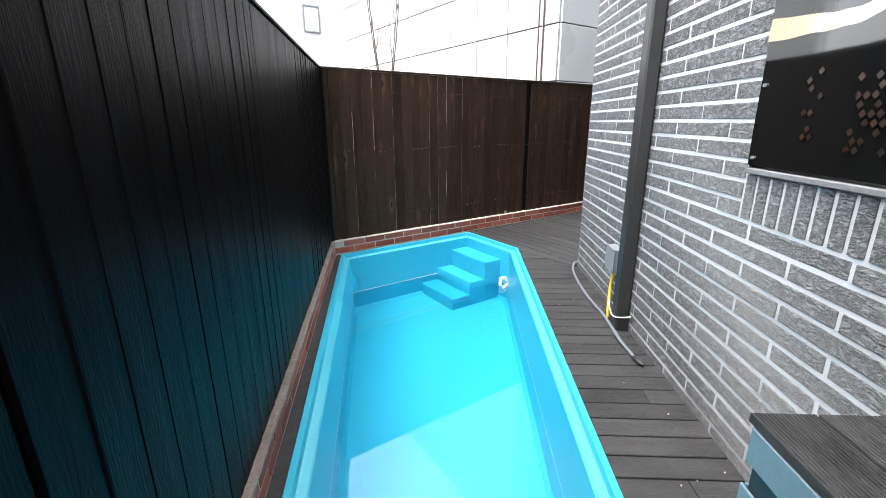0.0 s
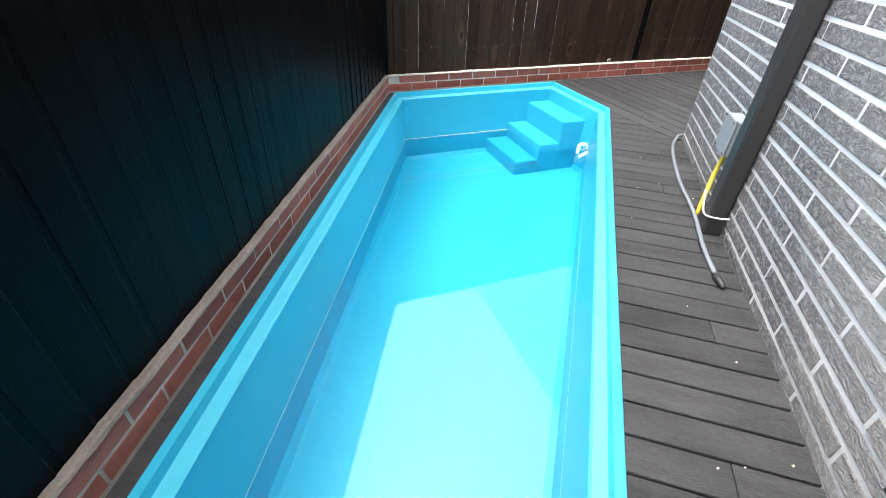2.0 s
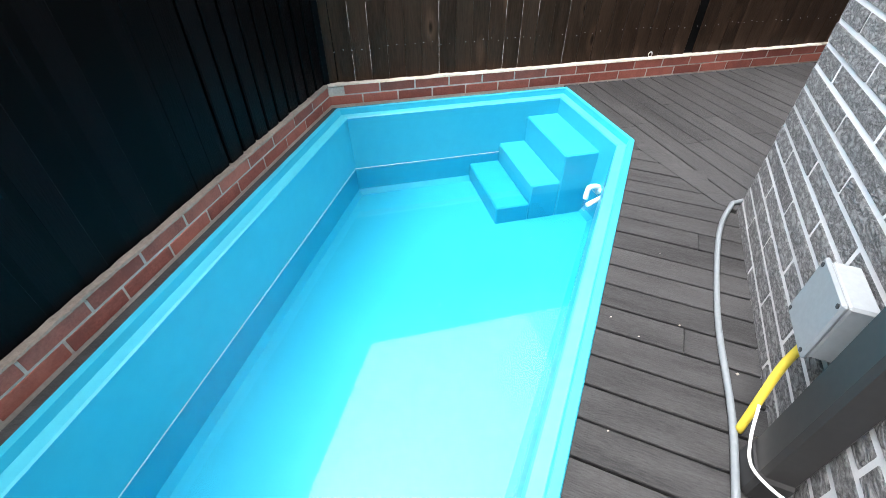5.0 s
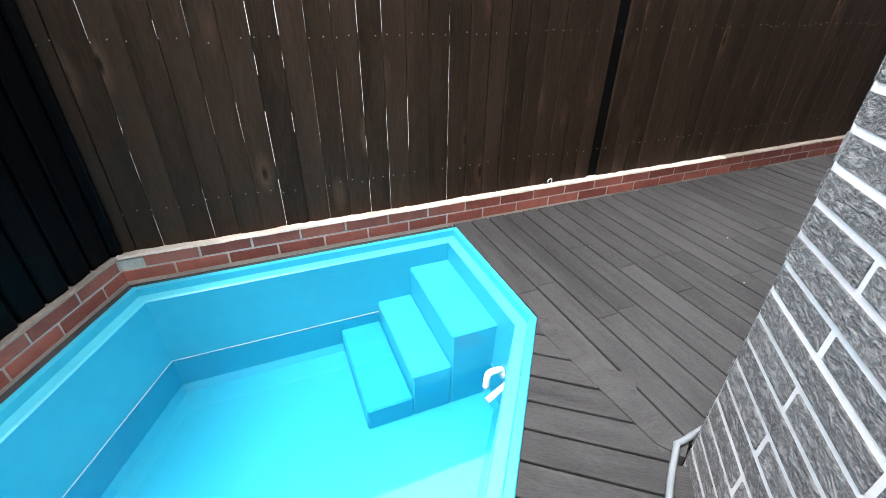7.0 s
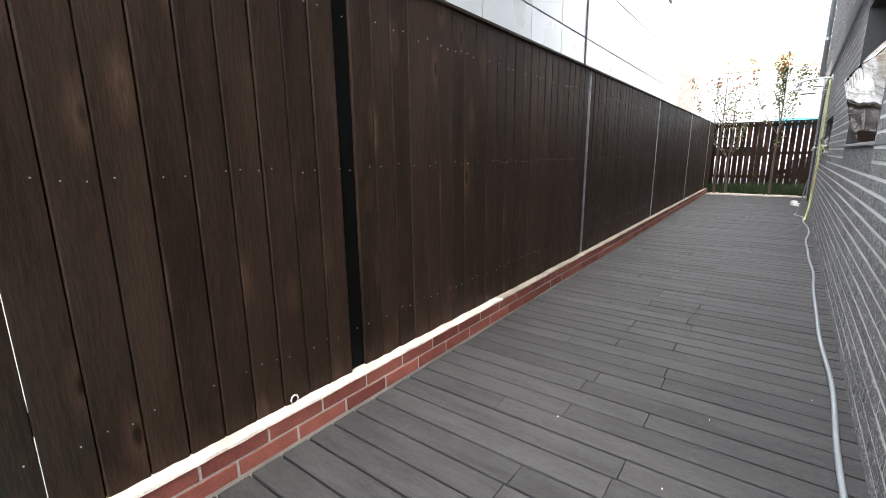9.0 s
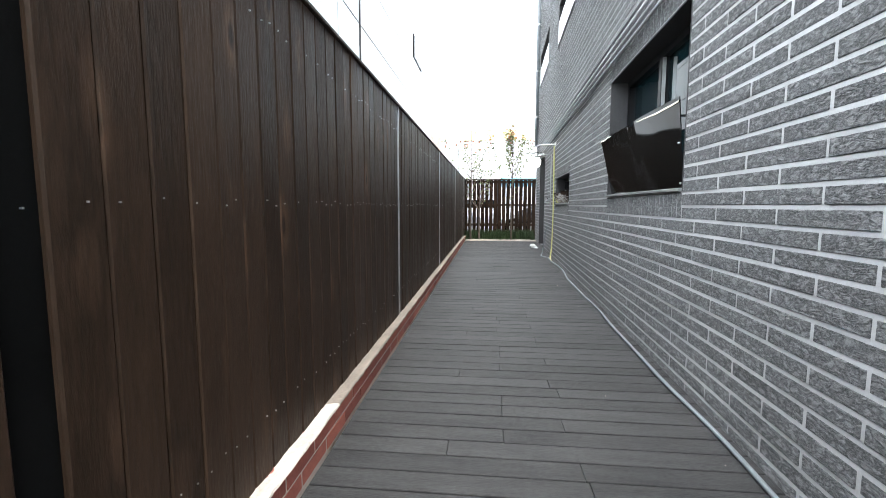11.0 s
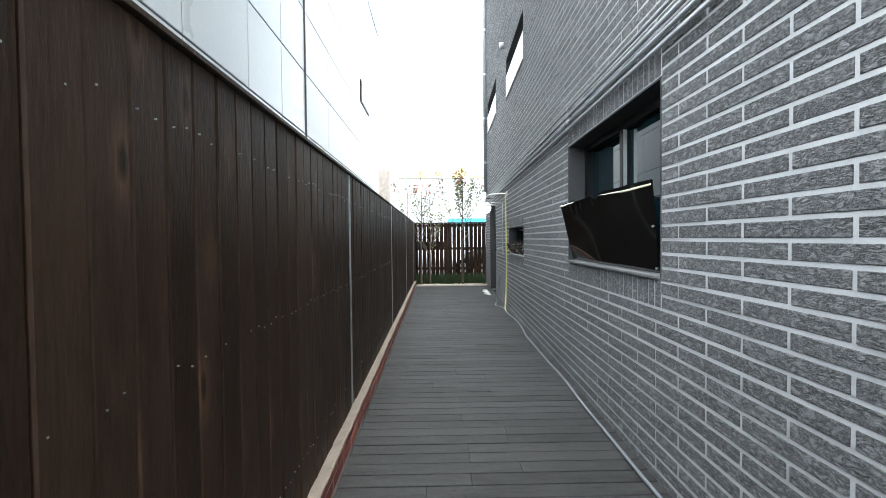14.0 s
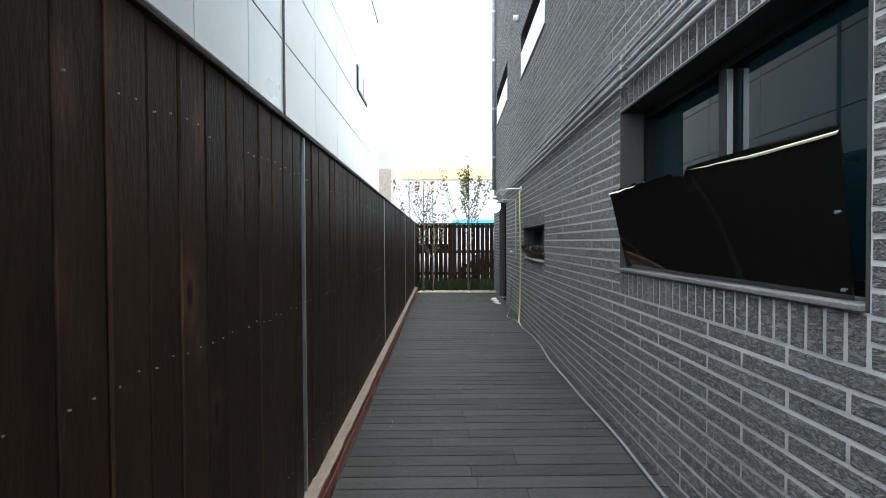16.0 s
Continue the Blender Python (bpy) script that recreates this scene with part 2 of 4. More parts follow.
PRINT = surface("copper_brown_print", (0.006, 0.003, 0.0015), (0.036, 0.013, 0.005), 0.3, 9, 60, 0.05, 0.001)
BOARD = glossy("black_acrylic", (0.006, 0.006, 0.006), 0.05, 0.0, 0.0016, 2.2, spec=0.75)
GLASS = glossy("dark_window_glass", (0.006, 0.02, 0.026), 0.02, spec=0.6)
SILL = surface("weathered_grey_sill", (0.13, 0.13, 0.132), (0.24, 0.24, 0.242), 0.7, 6, 70, 0.4, 0.003)
REVEAL = surface("dark_render", (0.034, 0.034, 0.036), (0.058, 0.058, 0.061), 0.8, 5, 80, 0.2, 0.002)
PANEL = surface("white_cladding", (0.5, 0.502, 0.505), (0.56, 0.562, 0.565), 0.5, 1.0, 20, 0.03, 0.002)
PANEL_WHITE = surface("bright_white_cladding", (0.76, 0.765, 0.77), (0.82, 0.825, 0.83), 0.45, 1.0, 20, 0.03, 0.002)
PANEL_GREY = surface("grey_cladding", (0.52, 0.55, 0.565), (0.59, 0.62, 0.635), 0.3, 1.0, 20, 0.03, 0.002)
JOINT = surface("dark_joint", (0.05, 0.05, 0.055), (0.09, 0.09, 0.09), 0.8)
SOIL = surface("soil", (0.06, 0.045, 0.03), (0.16, 0.125, 0.09), 0.95, 5, 60, 0.8, 0.02)
GRASS = surface("grass_blades", (0.012, 0.03, 0.007), (0.04, 0.075, 0.02), 0.6, 8, 40, 0.2, 0.003, vary="island")
BARK = surface("bark", (0.06, 0.045, 0.035), (0.16, 0.125, 0.1), 0.85, 8, 60, 0.7, 0.005, (6, 6, 1))
LEAF = surface("leaf", (0.06, 0.085, 0.018), (0.14, 0.16, 0.045), 0.55, 5, 30, 0.1, 0.001, vary="island", spread=0.7)
LEAF_RED = surface("leaf_red", (0.26, 0.07, 0.03), (0.42, 0.16, 0.06), 0.55, 5, 30, 0.1, 0.001, vary="island", spread=0.7)
GROUND = surface("earth_ground", (0.12, 0.11, 0.1), (0.22, 0.21, 0.19), 0.95, 1.5, 30, 0.5, 0.01)
ASPHALT = surface("asphalt", (0.04, 0.04, 0.042), (0.065, 0.065, 0.066), 0.9, 2, 90, 0.5, 0.005)


# ---- building helpers ----
def finish(name, bm, material, parent=None, label="", smooth=False):
    me = bpy.data.meshes.new(name)
    bmesh.ops.recalc_face_normals(bm, faces=bm.faces)
    bm.to_mesh(me)
    bm.free()
    if smooth:
        for p in me.polygons:
            p.use_smooth = True
    for mm in (material if isinstance(material, (list, tuple)) else [material]):
        me.materials.append(mm)
    ob = new(name, me)
    if parent:
        ob.parent = parent
    if label:
        ob["label"] = label
    return ob


def part(name, bm, material, parent, label="", smooth=False):
    return finish(name, bm, material, parent, label, smooth)


def thing(name, m, label, category, group="", kind=""):
    e = new(name)
    e.matrix_basis = m
    return tagged(e, label, category, group, kind)


def add_box(bm, x0, x1, y0, y1, z0, z1, bevel=0.0, m=None):
    vs = [bm.verts.new((x, y, z)) for x in (x0, x1) for y in (y0, y1) for z in (z0, z1)]
    f = [(0, 1, 3, 2), (4, 6, 7, 5), (0, 4, 5, 1), (2, 3, 7, 6), (0, 2, 6, 4), (1, 5, 7, 3)]
    fs = [bm.faces.new([vs[i] for i in q]) for q in f]
    if bevel:
        es = list({e for q in fs for e in q.edges})
        r = bmesh.ops.bevel(bm, geom=es, offset=bevel, segments=1, affect="EDGES")
        vs = list({v for v in r["verts"]} | {v for v in vs if v.is_valid})
    if m is not None:
        bmesh.ops.transform(bm, matrix=m, verts=[v for v in vs if v.is_valid])
    return bm


def box(x0, x1, y0, y1, z0, z1, bevel=0.0):
    return add_box(bmesh.new(), x0, x1, y0, y1, z0, z1, bevel)


def box_mesh(name, x0, x1, y0, y1, z0, z1, bevel, material):
    bm = box(x0, x1, y0, y1, z0, z1, bevel)
    bmesh.ops.recalc_face_normals(bm, faces=bm.faces)
    me = bpy.data.meshes.new(name)
    bm.to_mesh(me)
    bm.free()
    me.materials.append(material)
    return me


def tube(points, radius, sides=10, bm=None, cap=True):
    """A round bar along a line of points."""
    bm = bm or bmesh.new()
    pts = [Vector(p) for p in points]
    rings = []
    for i, p in enumerate(pts):
        d = (pts[min(i + 1, len(pts) - 1)] - pts[max(i - 1, 0)]).normalized()
        q = d.to_track_quat("Z", "Y")
        r = radius[i] if isinstance(radius, (list, tuple)) else radius
        rings.append([bm.verts.new(p + q @ Vector((r * math.cos(a), r * math.sin(a), 0)))
                      for a in (2 * math.pi * k / sides for k in range(sides))])
    for a, b in zip(rings, rings[1:]):
        for k in range(sides):
            bm.faces.new((a[k], a[(k + 1) % sides], b[(k + 1) % sides], b[k]))
    if cap:
        bm.faces.new(list(reversed(rings[0])))
        bm.faces.new(rings[-1])
    return bm


def curve_points(points, steps=8):
    """A smooth line (Catmull-Rom) through a few points."""
    p = [Vector(q) for q in points]
    p = [2 * p[0] - p[1]] + p + [2 * p[-1] - p[-2]]
    out = []
    for i in range(1, len(p) - 2):
        for k in range(steps):
            t = k / steps
            out.append(0.5 * ((2 * p[i]) + (p[i + 1] - p[i - 1]) * t + (2 * p[i - 1] - 5 * p[i] + 4 * p[i + 1] - p[i + 2]) * t * t
                              + (3 * p[i] - p[i - 1] - 3 * p[i + 1] + p[i + 2]) * t ** 3))
    out.append(p[-2])
    return out


def prism(outline, z0, z1, bm=None):
    bm = bm or bmesh.new()
    lo = [bm.verts.new((x, y, z0)) for x, y in outline]
    hi = [bm.verts.new((x, y, z1)) for x, y in outline]
    bm.faces.new(lo)
    bm.faces.new(hi)
    for i in range(len(lo)):
        j = (i + 1) % len(lo)
        bm.faces.new((lo[i], lo[j], hi[j], hi[i]))
    return bm


def inset(outline, d):
    """An outline (anticlockwise) moved inwards by d."""
    n = len(outline)
    lines = []
    for i in range(n):
        a, b = Vector(outline[i]), Vector(outline[(i + 1) % n])
        t = (b - a).normalized()
        lines.append((a + Vector((-t.y, t.x)) * d, t))
    out = []
    for i in range(n):
        (p, r), (q, s) = lines[i - 1], lines[i]
        k = (q - p).cross(s) / r.cross(s)
        out.append(tuple(p + r * k))
    return out


def joined(name, boxes, material, parent=None, kind="stuff", m=None):
    """Many plain boxes (x0, x1, y0, y1, z0, z1) as one mesh."""
    v, f = [], []
    for x0, x1, y0, y1, z0, z1 in boxes:
        k = len(v)
        v += [(x, y, z) for x in (x0, x1) for y in (y0, y1) for z in (z0, z1)]
        f += [tuple(k + i for i in q) for q in ((0, 1, 3, 2), (4, 6, 7, 5), (0, 4, 5, 1), (2, 3, 7, 6), (0, 2, 6, 4), (1, 5, 7, 3))]
    me = bpy.data.meshes.new(name)
    me.from_pydata(v, [], f)
    me.materials.append(material)
    me.update()
    ob = new(name, me)
    if m is not None:
        ob.matrix_basis = m
    if parent:
        ob.parent = parent
    if kind:
        ob["kind"] = kind
    return ob


def wall_slab(length, height, thick, holes, start=0.0):
    """Boxes of a wall from y = -thick to 0, leaving the holes (s0, s1, z0, z1) open."""
    xs = sorted({start, length, *[h[0] for h in holes], *[h[1] for h in holes]})
    out = []
    for a, b in zip(xs, xs[1:]):
        mid = (a + b) / 2
        cuts = sorted((h[2], h[3]) for h in holes if h[0] < mid < h[1])
        z = -0.3
        for c, d in cuts:
            if c > z:
                out.append((a, b, -thick, 0, z, c))
            z = d
        out.append((a, b, -thick, 0, z, height))
    return out


# ---- plan ----
CORNER = Vector((3.388, 3.79, 0))
NORTH = Matrix.Translation(CORNER) @ pose(0, 0, 0, 0, 0, -1.575)          # s along x, outward along y
WEST = Matrix.Translation(CORNER) @ pose(0, 0, 0, 0, 0, 52.68) @ Matrix.Diagonal((-1, 1, 1, 1))
WEST_S = Vector((-0.606, -0.795, 0))
WEST_N = Vector((-0.795, 0.606, 0))
FENCE_Y, FENCE_TOP, CURB_Y, CURB_TOP = 5.515, 1.81, 5.455, 0.122
LEFT_P = Vector((1.65, 5.46, 0))
LEFT_D = Vector((-0.4386, -0.8987, 0))
POOL_A, POOL_B, POOL_C, POOL_E, POOL_D = (1.68, 5.385), (3.32, 5.385), (3.312, 4.515), (1.16, 1.69), (0.0, 1.93)
HOUSE_H = 9.2


def west(s, n=0.0, z=0.0):
    return CORNER + WEST_S * s + WEST_N * n + Vector((0, 0, z))


def north(s, n=0.0, z=0.0):
    return NORTH @ Vector((s, n, z))

# ---- ground and deck ----
g = bmesh.new()
for a in ((-400, -400), (400, -400), (400, 400), (-400, 400)):
    g.verts.new((*a, -0.75))
g.faces.new(g.verts)
tagged(finish("ground", g, GROUND), "bare grey earth ground reaching far off", "ground", kind="structure")

deck = thing("floor", Matrix(), "dark brown stained timber deck boards round the pool", "deck", kind="structure")
sub = [(3.40, 16.45, 3.2, 5.43, -0.2, -0.045)]
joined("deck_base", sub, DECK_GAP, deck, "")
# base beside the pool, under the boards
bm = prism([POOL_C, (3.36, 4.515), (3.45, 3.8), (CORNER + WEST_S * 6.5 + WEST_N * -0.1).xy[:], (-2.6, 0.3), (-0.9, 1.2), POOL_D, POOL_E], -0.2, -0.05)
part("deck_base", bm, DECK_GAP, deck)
bm = prism([(1.65, 5.45), (3.32, 5.45), (3.32, 4.5), POOL_C, POOL_B, POOL_A, POOL_D, (-0.3, 1.7)], -0.2, -0.012)
part("edge_board", bm, DECK, deck)

PITCH, ALLEY = 0.1165, 0.119
rows_n = int((16.4 - 3.325) / ALLEY)
meshes = {}


def board_mesh(length, width=0.1165):
    key = round(length, 3), width
    if key not in meshes:
        meshes[key] = box_mesh("board", 0, key[0] - 0.002, -width / 2 + 0.0042, width / 2 - 0.0042, -0.03, 0, 0.0022, DECK)
    return meshes[key]


rng = random.Random(4)
for i in range(rows_n):
    x = 3.325 + ALLEY * (i + 0.5)
    y_lo = 3.79 - 0.0275 * (x - 3.388) - 0.03
    if x < 3.47:
        y_lo = 3.83
    y_hi = 5.449
    split = (4.71, 4.71, 4.43, 4.43, 4.95, 4.71, 4.43)[i % 7] + rng.uniform(-0.02, 0.02)
    for a, b in ((y_lo, split), (split, y_hi)):
        ob = new("board", board_mesh(b - a, ALLEY))
        ob.parent = deck
        ob.matrix_basis = pose(x, a, rng.uniform(-0.0012, 0.0008), rng.uniform(-0.5, 0.5), rng.uniform(-0.05, 0.05), 90)
# boards from the pool's edge to the house, square to its wall
gap = (Vector(POOL_C).to_3d() - CORNER).dot(WEST_N)
for i in range(45):
    s = -0.5545 + PITCH * (i + 0.5)
    length = gap + 0.03
    start = west(s, gap)
    if s > 3.42:
        length = gap + 1.9 + (s - 3.42) * 0.2
        start = west(s, gap + 1.87 + (s - 3.42) * 0.2)
    if s < 0.0:
        # short mitred ends at the turn of the deck
        length = max(0.06, gap + s * 0.943)
    ang = math.degrees(math.atan2(-WEST_N.y, -WEST_N.x))
    cut = length
    if i % 5 == 2 and length < 1:
        cut = 0.28 + 0.05 * (i % 3)
        ob = new("board", board_mesh(length - cut))
        ob.parent = deck
        ob.matrix_basis = pose(*(start - WEST_N * cut), 0, 0, ang)
    ob = new("board", board_mesh(cut))
    ob.parent = deck
    ob.matrix_basis = pose(start.x, start.y, rng.uniform(-0.002, 0.001), rng.uniform(-0.2, 0.2), 0, ang)

bm = prism([(3.318, 4.51), (3.345, 4.5), (3.436, 3.825), (3.38, 3.79), (3.335, 3.86), (3.288, 4.44)], -0.045, 0.003)
part("mitre_board", bm, DECK, deck)

r = random.Random(9)
specks = []
for i in range(40):
    if i < 28:
        c = Vector((r.uniform(3.6, 13), r.uniform(3.85, 5.35), 0))
    else:
        c = west(r.uniform(0.2, 3.2), r.uniform(0.05, gap - 0.03))
    q = r.uniform(0.0015, 0.0042)
    specks.append((c.x - q, c.x + q, c.y - q * 0.7, c.y + q * 0.7, -0.001, 0.003))
tagged(joined("litter_specks", specks, CEMENT), "small pale crumbs lying on the deck boards", "debris")

# ---- pool ----
pool = thing("swimming_pool", Matrix(), "bright turquoise moulded pool shell sunk in the deck", "pool")
outer = [POOL_A, POOL_D, POOL_E, POOL_C, POOL_B]
FLOOR_Z, WATER_Z = -0.585, -0.395


def ring(bm, o1, z1, o2, z2):
    a = [bm.verts.new((x, y, z1)) for x, y in o1]
    b = [bm.verts.new((x, y, z2)) for x, y in o2]
    for i in range(len(a)):
        j = (i + 1) % len(a)
        bm.faces.new((a[i], a[j], b[j], b[i]))


in1, in2, in3, in4 = (inset(outer, d) for d in (0.028, 0.034, 0.075, 0.083))
bm = bmesh.new()
ring(bm, inset(outer, -0.004), -0.06, inset(outer, -0.004), 0.006)
ring(bm, inset(outer, -0.004), 0.006, outer, 0.012)
ring(bm, outer, 0.012, in1, 0.012)
ring(bm, in1, 0.012, in2, -0.022)
part("outer_rim", bm, POOL, pool, "thin blue outer lip")
bm = bmesh.new()
ring(bm, in2, -0.022, in3, -0.026)
ring(bm, in3, -0.026, in4, -0.032)
part("inner_ledge", bm, POOL_RIM, pool, "pale turquoise inner ledge")
bm = bmesh.new()
low = inset(outer, 0.105)
ring(bm, in4, -0.032, low, FLOOR_Z + 0.03)
ring(bm, low, FLOOR_Z + 0.03, inset(outer, 0.135), FLOOR_Z)
part("pool_wall", bm, POOL, pool)
bm = bmesh.new()
bm.faces.new([bm.verts.new((x, y, FLOOR_Z)) for x, y in inset(outer, 0.135)])
part("pool_floor", bm, POOL, pool)
for x0, x1, z in ((2.998, 3.235, -0.14), (2.80, 3.0, -0.325), (2.575, 2.802, -0.462)):
    part("step", box(x0, x1, 4.685, 5.30, FLOOR_Z - 0.02, z, 0.008), POOL, pool)
bm = bmesh.new()
bm.faces.new([bm.verts.new((x, y, WATER_Z)) for x, y in inset(outer, 0.098)])
w = finish("water", bm, WATER)
tagged(w, "still clear water lying low in the pool", "water", kind="structure")

bm = bmesh.new()
ring(bm, inset(outer, 0.0985), WATER_Z + 0.007, inset(outer, 0.0992), WATER_Z + 0.002)
part("waterline", bm, WHITE_PVC, pool, "thin pale scum line")
r = random.Random(21)
sv, sf = [], []
for i in range(40):
    t, u = r.uniform(0.1, 0.95), r.uniform(0.12, 0.88)
    a = Vector(POOL_D).lerp(Vector(POOL_A), t)
    b = Vector(POOL_E).lerp(Vector(POOL_C), t)
    c = a.lerp(b, u)
    d, w2, an = r.uniform(0.002, 0.006), r.uniform(0.001, 0.003), r.uniform(0, 6.28)
    k = len(sv)
    for px, py in ((-d, 0), (0, -w2), (d, 0), (0, w2)):
        sv.append((c.x + px * math.cos(an) - py * math.sin(an), c.y + px * math.sin(an) + py * math.cos(an), FLOOR_Z + 0.003))
    sf.append((k, k + 1, k + 2, k + 3))
me = bpy.data.meshes.new("leaf_specks")
me.from_pydata(sv, [], sf)
me.materials.append(SOIL)
tagged(new("leaf_specks", me), "tiny dark leaf specks on the pool floor", "debris", kind="stuff")

# return fitting: white pipe piece at the pool wall
rf = thing("pool_return_pipe", pose(3.12, 4.56, -0.37), "short white plastic pipe elbow on the pool wall", "pipe")
part("pipe", tube(curve_points([(0.1, 0.02, 0.02), (0.075, 0.015, 0.05), (0.02, 0.01, 0.055), (0.005, 0.005, 0.03), (0.0, 0.0, -0.02)], 5), 0.0165, 10), WHITE_PVC, rf, smooth=True)
part("pipe", tube([(0.085, -0.035, -0.005), (-0.03, -0.075, -0.015)], 0.015, 10), WHITE_PVC, rf, smooth=True)
part("flange", tube([(0.085, 0.02, 0.02), (0.1, 0.02, 0.02)], 0.03, 12), WHITE_PVC, rf, smooth=True)

# ---- brick kerb ----
BL, BH = 0.2385, 0.066


def kerb(name, m, length, phase, label, caps):
    k = thing(name, m, label, "kerb", kind="structure")
    part("mortar_core", box(-0.02, length, 0.003, 0.13, -0.2, 0.12), CEMENT, k)
    me = box_mesh("brick", 0.005, BL - 0.005, 0, 0.09, 0.0045, BH - 0.0045, 0.002, REDBRICK)
    for row in range(2):
        x = phase + (BL / 2 if row == 0 else 0) - 2 * BL
        while x < length - 0.05:
            if x > -0.03:
                ob = new("brick", me)
                ob.parent = k
                ob.matrix_basis = pose(x, rng.uniform(-0.001, 0.002), BH * row + 0.002, 0, 0, rng.uniform(-0.3, 0.3))
            x += BL
    # uneven cement capping under the fence, in stretches of lit and shaded colour
    begin = 0.0
    for end, material in caps:
        bm = bmesh.new()
        n = int((end - begin) / 0.018)
        prev = None
        for i in range(n + 1):
            s = begin + (end - begin) * i / n
            front = -0.005 + 0.005 * noise.noise(Vector((s * 7, 3.1, m.translation.x))) + 0.004 * noise.noise(Vector((s * 31, 5.3, m.translation.x)))
            top = CURB_TOP + 0.003 + 0.004 * noise.noise(Vector((s * 5, 8.1, m.translation.y))) + 0.004 * noise.noise(Vector((s * 27, 1.1, m.translation.y)))
            cur = [bm.verts.new(p) for p in ((s, front, 0.1305), (s, front + 0.004, top + 0.013), (s, front + 0.014, top + 0.015), (s, 0.14, top - 0.004))]
            if prev:
                for a in range(3):
                    bm.faces.new((prev[a], cur[a], cur[a + 1], prev[a + 1]))
            prev = cur
        part("cement_cap", bm, material, k)
        begin = end
    return k


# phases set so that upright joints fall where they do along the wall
kerb("kerb_north", pose(1.64, CURB_Y, 0), 14.75, (4.364 - 1.64) % BL, "low two-course red brick kerb with pale cement cap", [(3.95, CEMENT), (14.75, CEMENT_DULL_SHADE)])
left_m = Matrix.Translation(LEFT_P + LEFT_D * 5.6) @ pose(0, 0, 0, 0, 0, math.degrees(math.atan2(0.8987, 0.4386)))
kerb("kerb_west", left_m, 5.6, 0.1, "low two-course red brick kerb under the side fence", [(5.6, CEMENT_DULL_SHADE)])

# ---- fences ----
PLANK = 0.116


def fence(name, m, length, posts, label, material, slits=(), slit_w=0.006, dark_post=None, wide=(), lead=0.0):
    """Close-boarded fence: face at y = 0 towards -y, along x."""
    f = thing(name, m, label, "fence", kind="structure")
    z0, z1 = CURB_TOP - 0.004, FENCE_TOP - 0.02
    lap, round_ = (0.0018, 0.0045) if slits else (0.0075, 0.006)
    tongue = box_mesh("fence_board", lap, PLANK - lap, 0, 0.018, z0, z1, round_, material)
    r = random.Random(len(name))
    shapes = {}

    def gap_at(x):
        """Width of the light gap at a joint: wide at warped boards, a hair at the others, none where boards are tight."""
        if any(abs(x - q) < 0.04 for q in wide):
            return slit_w
        return 0.0009 if any(p <= x <= q for p, q in slits) else 0.0

    edges = [0.0, *posts, length]
    for a, b in zip(edges, edges[1:]):
        a2, b2 = a + (0.04 if a == dark_post else 0.025) * (a > 0), b - (0.04 if b == dark_post else 0.025) * (b < length)
        if a == 0.0 and lead:
            ob = new("fence_board", box_mesh("fence_board", lap, lead - lap, 0, 0.018, z0, z1, round_, material))
            ob.parent = f
            a2 = lead
        n = max(1, round((b2 - a2) / PLANK))
        for i in range(n):
            x, step = a2 + (b2 - a2) * i / n, (b2 - a2) / n
            g0, g1 = gap_at(x), gap_at(x + step)
            if (g0, g1) not in shapes:
                shapes[g0, g1] = tongue if g0 == g1 == 0 else box_mesh("fence_board", g0 / 2 if g0 else lap, PLANK - (g1 / 2 if g1 else lap), 0, 0.007, z0, z1, 0.0022, material)
            ob = new("fence_board", shapes[g0, g1])
            ob.parent = f
            ob.matrix_basis = pose(x, r.uniform(-0.002, 0.002), 0, 0, 0, r.uniform(-0.7, 0.7)) @ Matrix.Diagonal((step / PLANK, 1, 1, 1))
            if g0:
                # unseen black scraps added behind the open joints to break up their light
                z = z0
                while z < z1 - 0.1:
                    h = r.uniform(0.05, 0.3)
                    if r.random() < (0.3 if g0 == slit_w else 0.55):
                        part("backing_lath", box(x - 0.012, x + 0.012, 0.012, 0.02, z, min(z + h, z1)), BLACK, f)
                    z += h
    # black sheets added behind tight boards as groove shade, open where light shows through
    runs, x = [], 0.0
    for p, q in sorted(slits):
        if p > x:
            runs.append((x, p))
        x = q
    if x < length:
        runs.append((x, length))
    for a, b in runs:
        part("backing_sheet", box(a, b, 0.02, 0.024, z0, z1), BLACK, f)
    for z in (0.42, 1.0, 1.6):
        part("rail", box(0, length, 0.026, 0.07, z - 0.035, z + 0.035), STEEL_DARK, f)
    part("cap_rail", box(0, length, -0.012, 0.07, z1 + 0.002, FENCE_TOP, 0.003), material, f)
    for p in posts:
        part("post", box(p - 0.06, p + 0.06, 0.03, 0.07, z0, FENCE_TOP - 0.022), BLACK, f)
        if p != dark_post and name == "fence_north":
            part("post_trim", box(p + 0.013, p + 0.0235, -0.003, 0.0295, z0, FENCE_TOP - 0.022), GALV, f, "bright metal edge strip")
    # rows of nail heads
    nails = []
    for z in (0.33, 1.025, 1.6):
        x = 0.03
        while x < min(length, 9.0) and name == "fence_north":
            for dx in (0.0, 0.055):
                if r.random() < 0.22:
                    continue
                xx, zz = x + dx + r.uniform(-0.006, 0.006), z + r.uniform(-0.012, 0.012)
                nails.append((xx - 0.0017, xx + 0.0017, -0.003, 0.002, zz - 0.0017, zz + 0.0017))
            x += PLANK
    if nails:
        joined("nails", nails, GALV, f)
    return f


